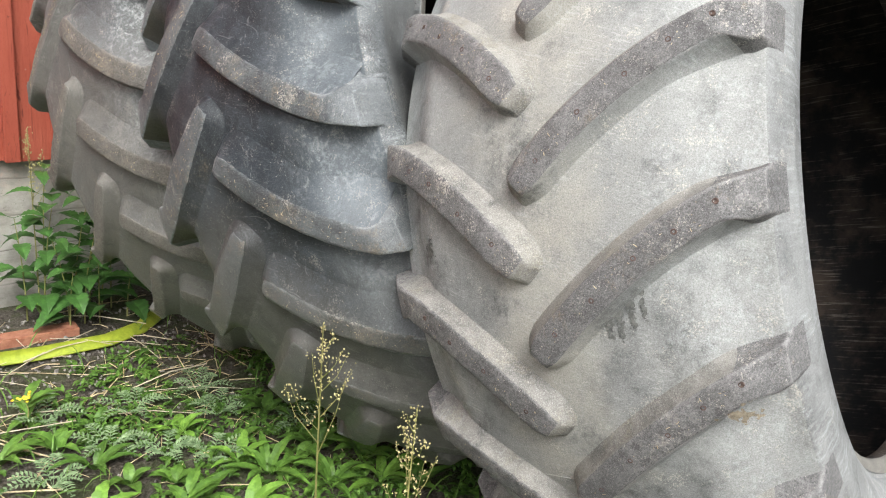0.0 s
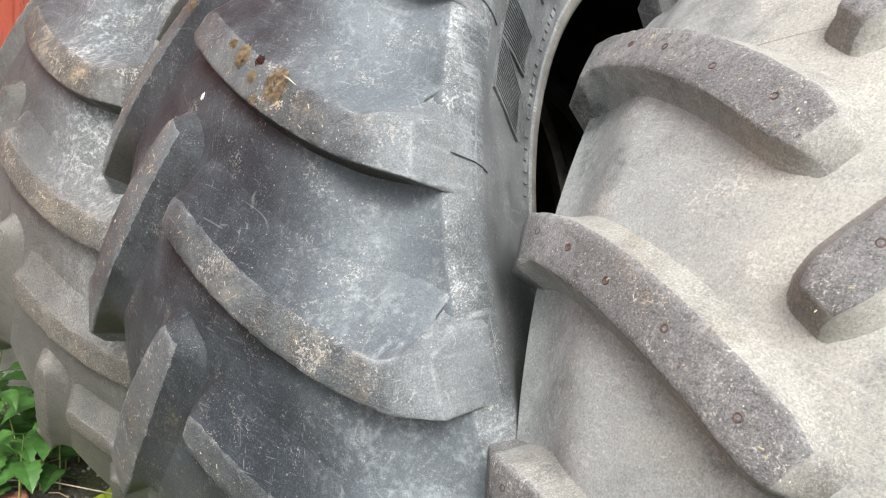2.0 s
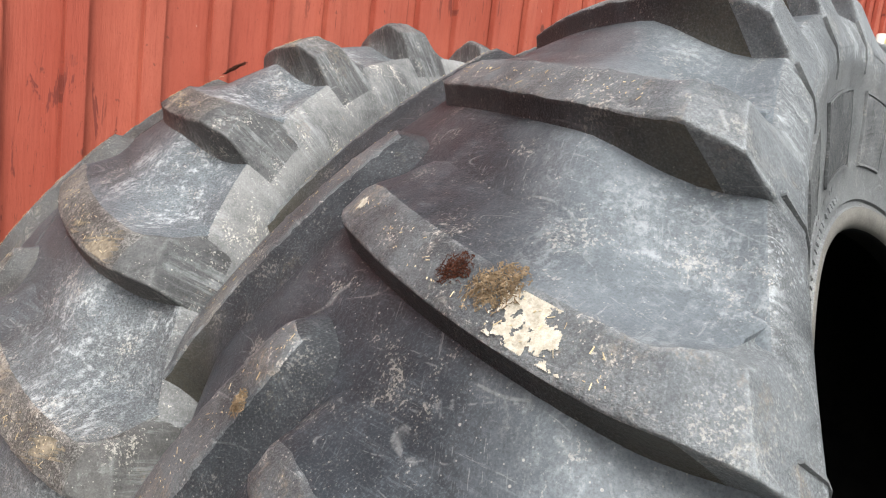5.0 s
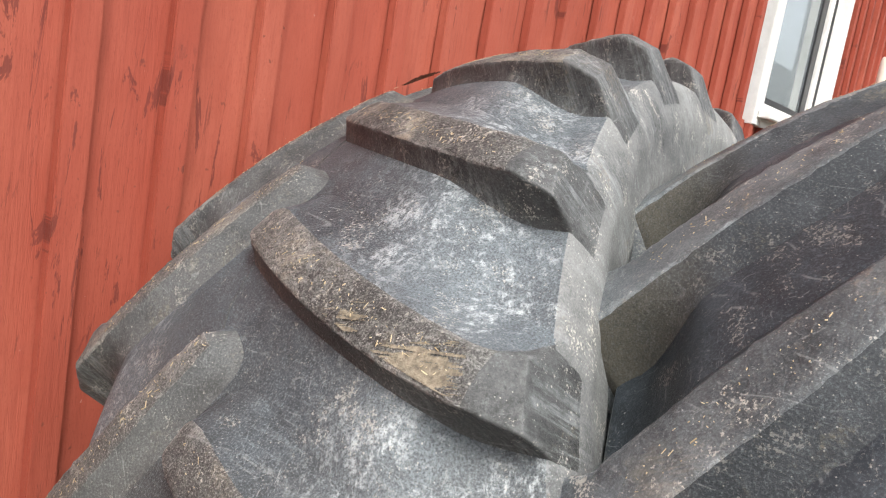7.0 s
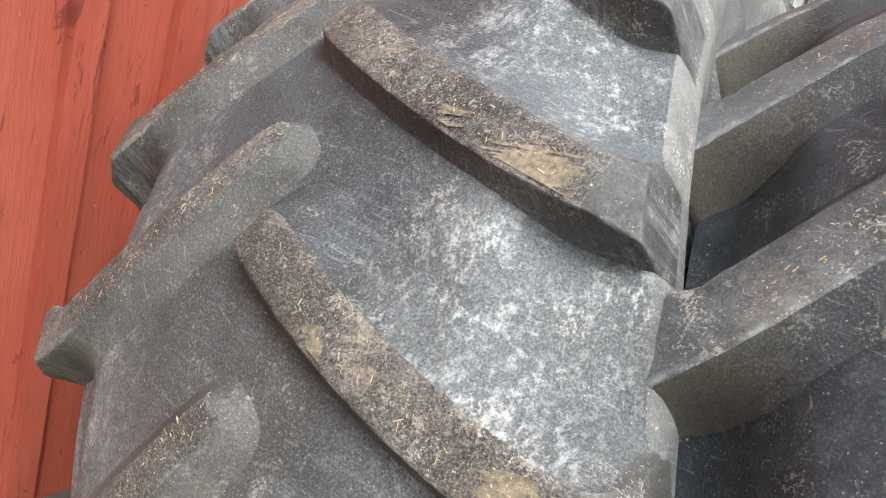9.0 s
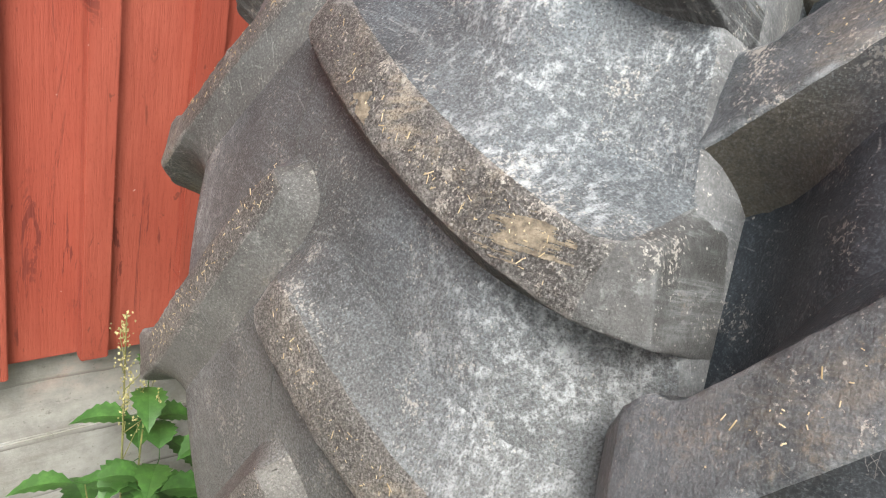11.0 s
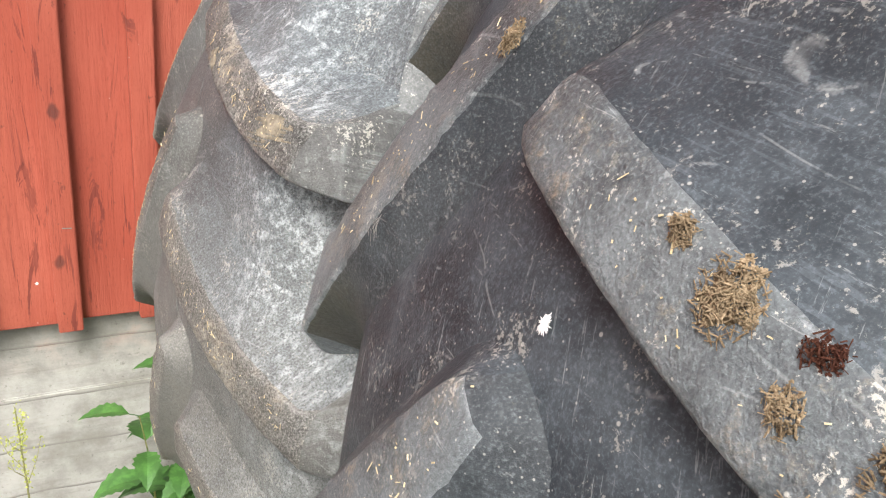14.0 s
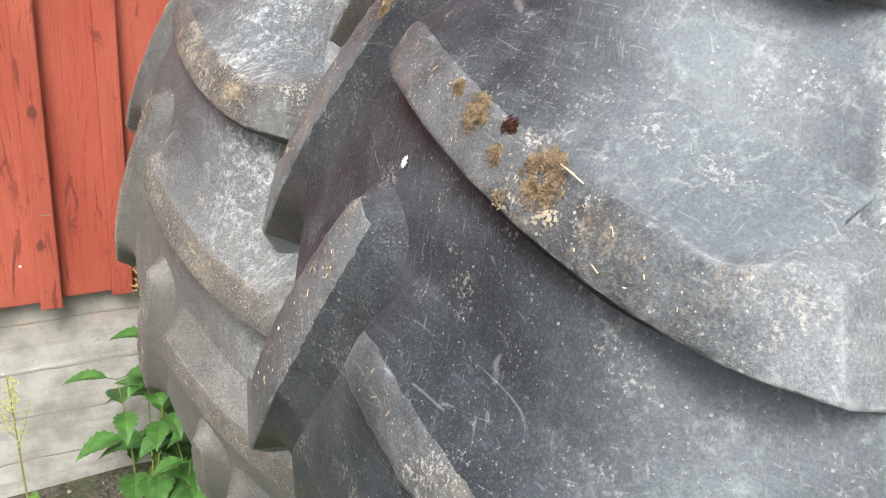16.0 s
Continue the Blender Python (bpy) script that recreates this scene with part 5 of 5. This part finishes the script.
# ---- litter on the ground ----
rnd = random.Random(12)
bm = bmesh.new()
for i in range(260):
    x, y = rnd.uniform(0.3, 1.25), rnd.uniform(1.2, 2.1)
    if i < 90:
        y = rnd.uniform(1.85, 2.5)
    d = head(rnd)
    ln = rnd.uniform(0.03, 0.11) if i % 6 else rnd.uniform(0.15, 0.30)
    z = ground_z(x, y) + rnd.uniform(0.003, 0.014)
    p = Vector((x, y, z))
    tube(bm, [p - d * ln / 2, p + Vector((0, 0, rnd.uniform(0, 0.008))), p + d * ln / 2], rnd.uniform(0.0007, 0.0018), 4)
tagged(part("dry_straw", bm, STRAW), "dry pale straw stalks lying on the soil", "straw", kind="stuff")

bm = bmesh.new()
for i in range(20):
    x, y = rnd.uniform(0.30, 1.05), rnd.uniform(1.70, 2.40)
    d = Vector((math.cos(-0.5 + rnd.gauss(0, 0.5)), math.sin(-0.5 + rnd.gauss(0, 0.5)), 0)).normalized()
    ln = rnd.uniform(0.14, 0.42)
    p = Vector((x, y, ground_z(x, y) + rnd.uniform(0.012, 0.034)))
    tube(bm, [p - d * ln / 2 - Vector((0, 0, 0.008)), p + Vector((0, 0, rnd.uniform(0, 0.014))), p + d * ln / 2], rnd.uniform(0.0009, 0.002), 5)
tagged(part("dry_stalks", bm, PALE), "long bleached dry stalks lying over the weeds", "straw", kind="stuff")

bm = bmesh.new()
for _ in range(900):
    x, y = rnd.uniform(0.3, 1.3), min(2.56, rnd.gauss(2.15, 0.22))
    grain(bm, rnd, Vector((x, y, ground_z(x, y) + 0.001)), rnd.uniform(0.002, 0.008))
tagged(part("pebbles", bm, STONE), "small grey pebbles on the soil", "stones", kind="stuff")

bm = bmesh.new()
path = [(0.10, 2.34), (0.45, 2.245), (0.70, 2.195), (0.90, 2.185), (1.02, 2.22), (1.10, 2.28), (1.16, 2.36)]
ring = []
for i, (x, y) in enumerate(path):
    d = (Vector(path[min(i + 1, 6)]) - Vector(path[max(i - 1, 0)])).normalized()
    nrm = Vector((-d.y, d.x))
    z = ground_z(x, y) + 0.010
    tilt = 0.5
    ring.append([bm.verts.new((x + nrm.x * a, y + nrm.y * a, z + b)) for a, b in ((-0.020, 0.0), (-0.019, 0.004), (0.0, 0.014), (0.019, 0.026), (0.020, 0.022), (0.0, 0.003))])
for a, b in zip(ring, ring[1:]):
    for k in range(6):
        bm.faces.new((a[k], b[k], b[(k + 1) % 6], a[(k + 1) % 6]))
bm.faces.new(ring[0]), bm.faces.new(ring[-1][::-1])
bmesh.ops.recalc_face_normals(bm, faces=bm.faces)
tagged(part("webbing_strap", bm, HOSE, smooth=True), "bright yellow-green flat strap lying on the soil", "strap")

bm = box(bmesh.new(), -0.12, 0.12, -0.03, 0.03, 0.0, 0.05, 0.004)
for v in bm.verts:
    v.co += 0.003 * noise.noise_vector(v.co * 30)
brick = tagged(part("brick", bm, BRICK), "weathered red brick half sunk in the soil", "brick")
brick.matrix_world = pose(0.74, 2.33, -0.008, 0, 0, -6)


# ---- small things on the wall ----
bm = box(bmesh.new(), -0.008, 0.008, -0.0006, 0.0006, -0.0012, 0.0012, 0.0003)
box(bm, -0.008, -0.0066, 0.0, 0.006, -0.0012, 0.0012)
box(bm, 0.0066, 0.008, 0.0, 0.006, -0.0012, 0.0012)
staple = tagged(part("staple", bm, STONE), "small pale metal staple in a red batten", "staple")
staple.matrix_world = pose(0.640, WALL_Y - 0.024, 0.718, 0, 4, 0)
for x, z, rx, rz, seed in ((0.517, 0.656, 0.007, 0.013, 3), (0.584, 0.603, 0.003, 0.003, 4)):
    bm = bmesh.new()
    rim = [bm.verts.new((x + rx * math.cos(a) * (1 + 0.9 * noise.noise(Vector((math.cos(a) * 3, math.sin(a) * 3, seed)))), WALL_Y - 0.0012, z + rz * math.sin(a) * (1 + 0.9 * noise.noise(Vector((math.cos(a) * 3, math.sin(a) * 3, seed + 9)))))) for a in [math.tau * i / 20 for i in range(20)]]
    mid = bm.verts.new((x, WALL_Y - 0.0025, z))
    for i in range(20):
        bm.faces.new((rim[i], rim[(i + 1) % 20], mid))
    tagged(part("bird_splash", bm, WHITE), "white bird splash dried on a red board", "dirt")
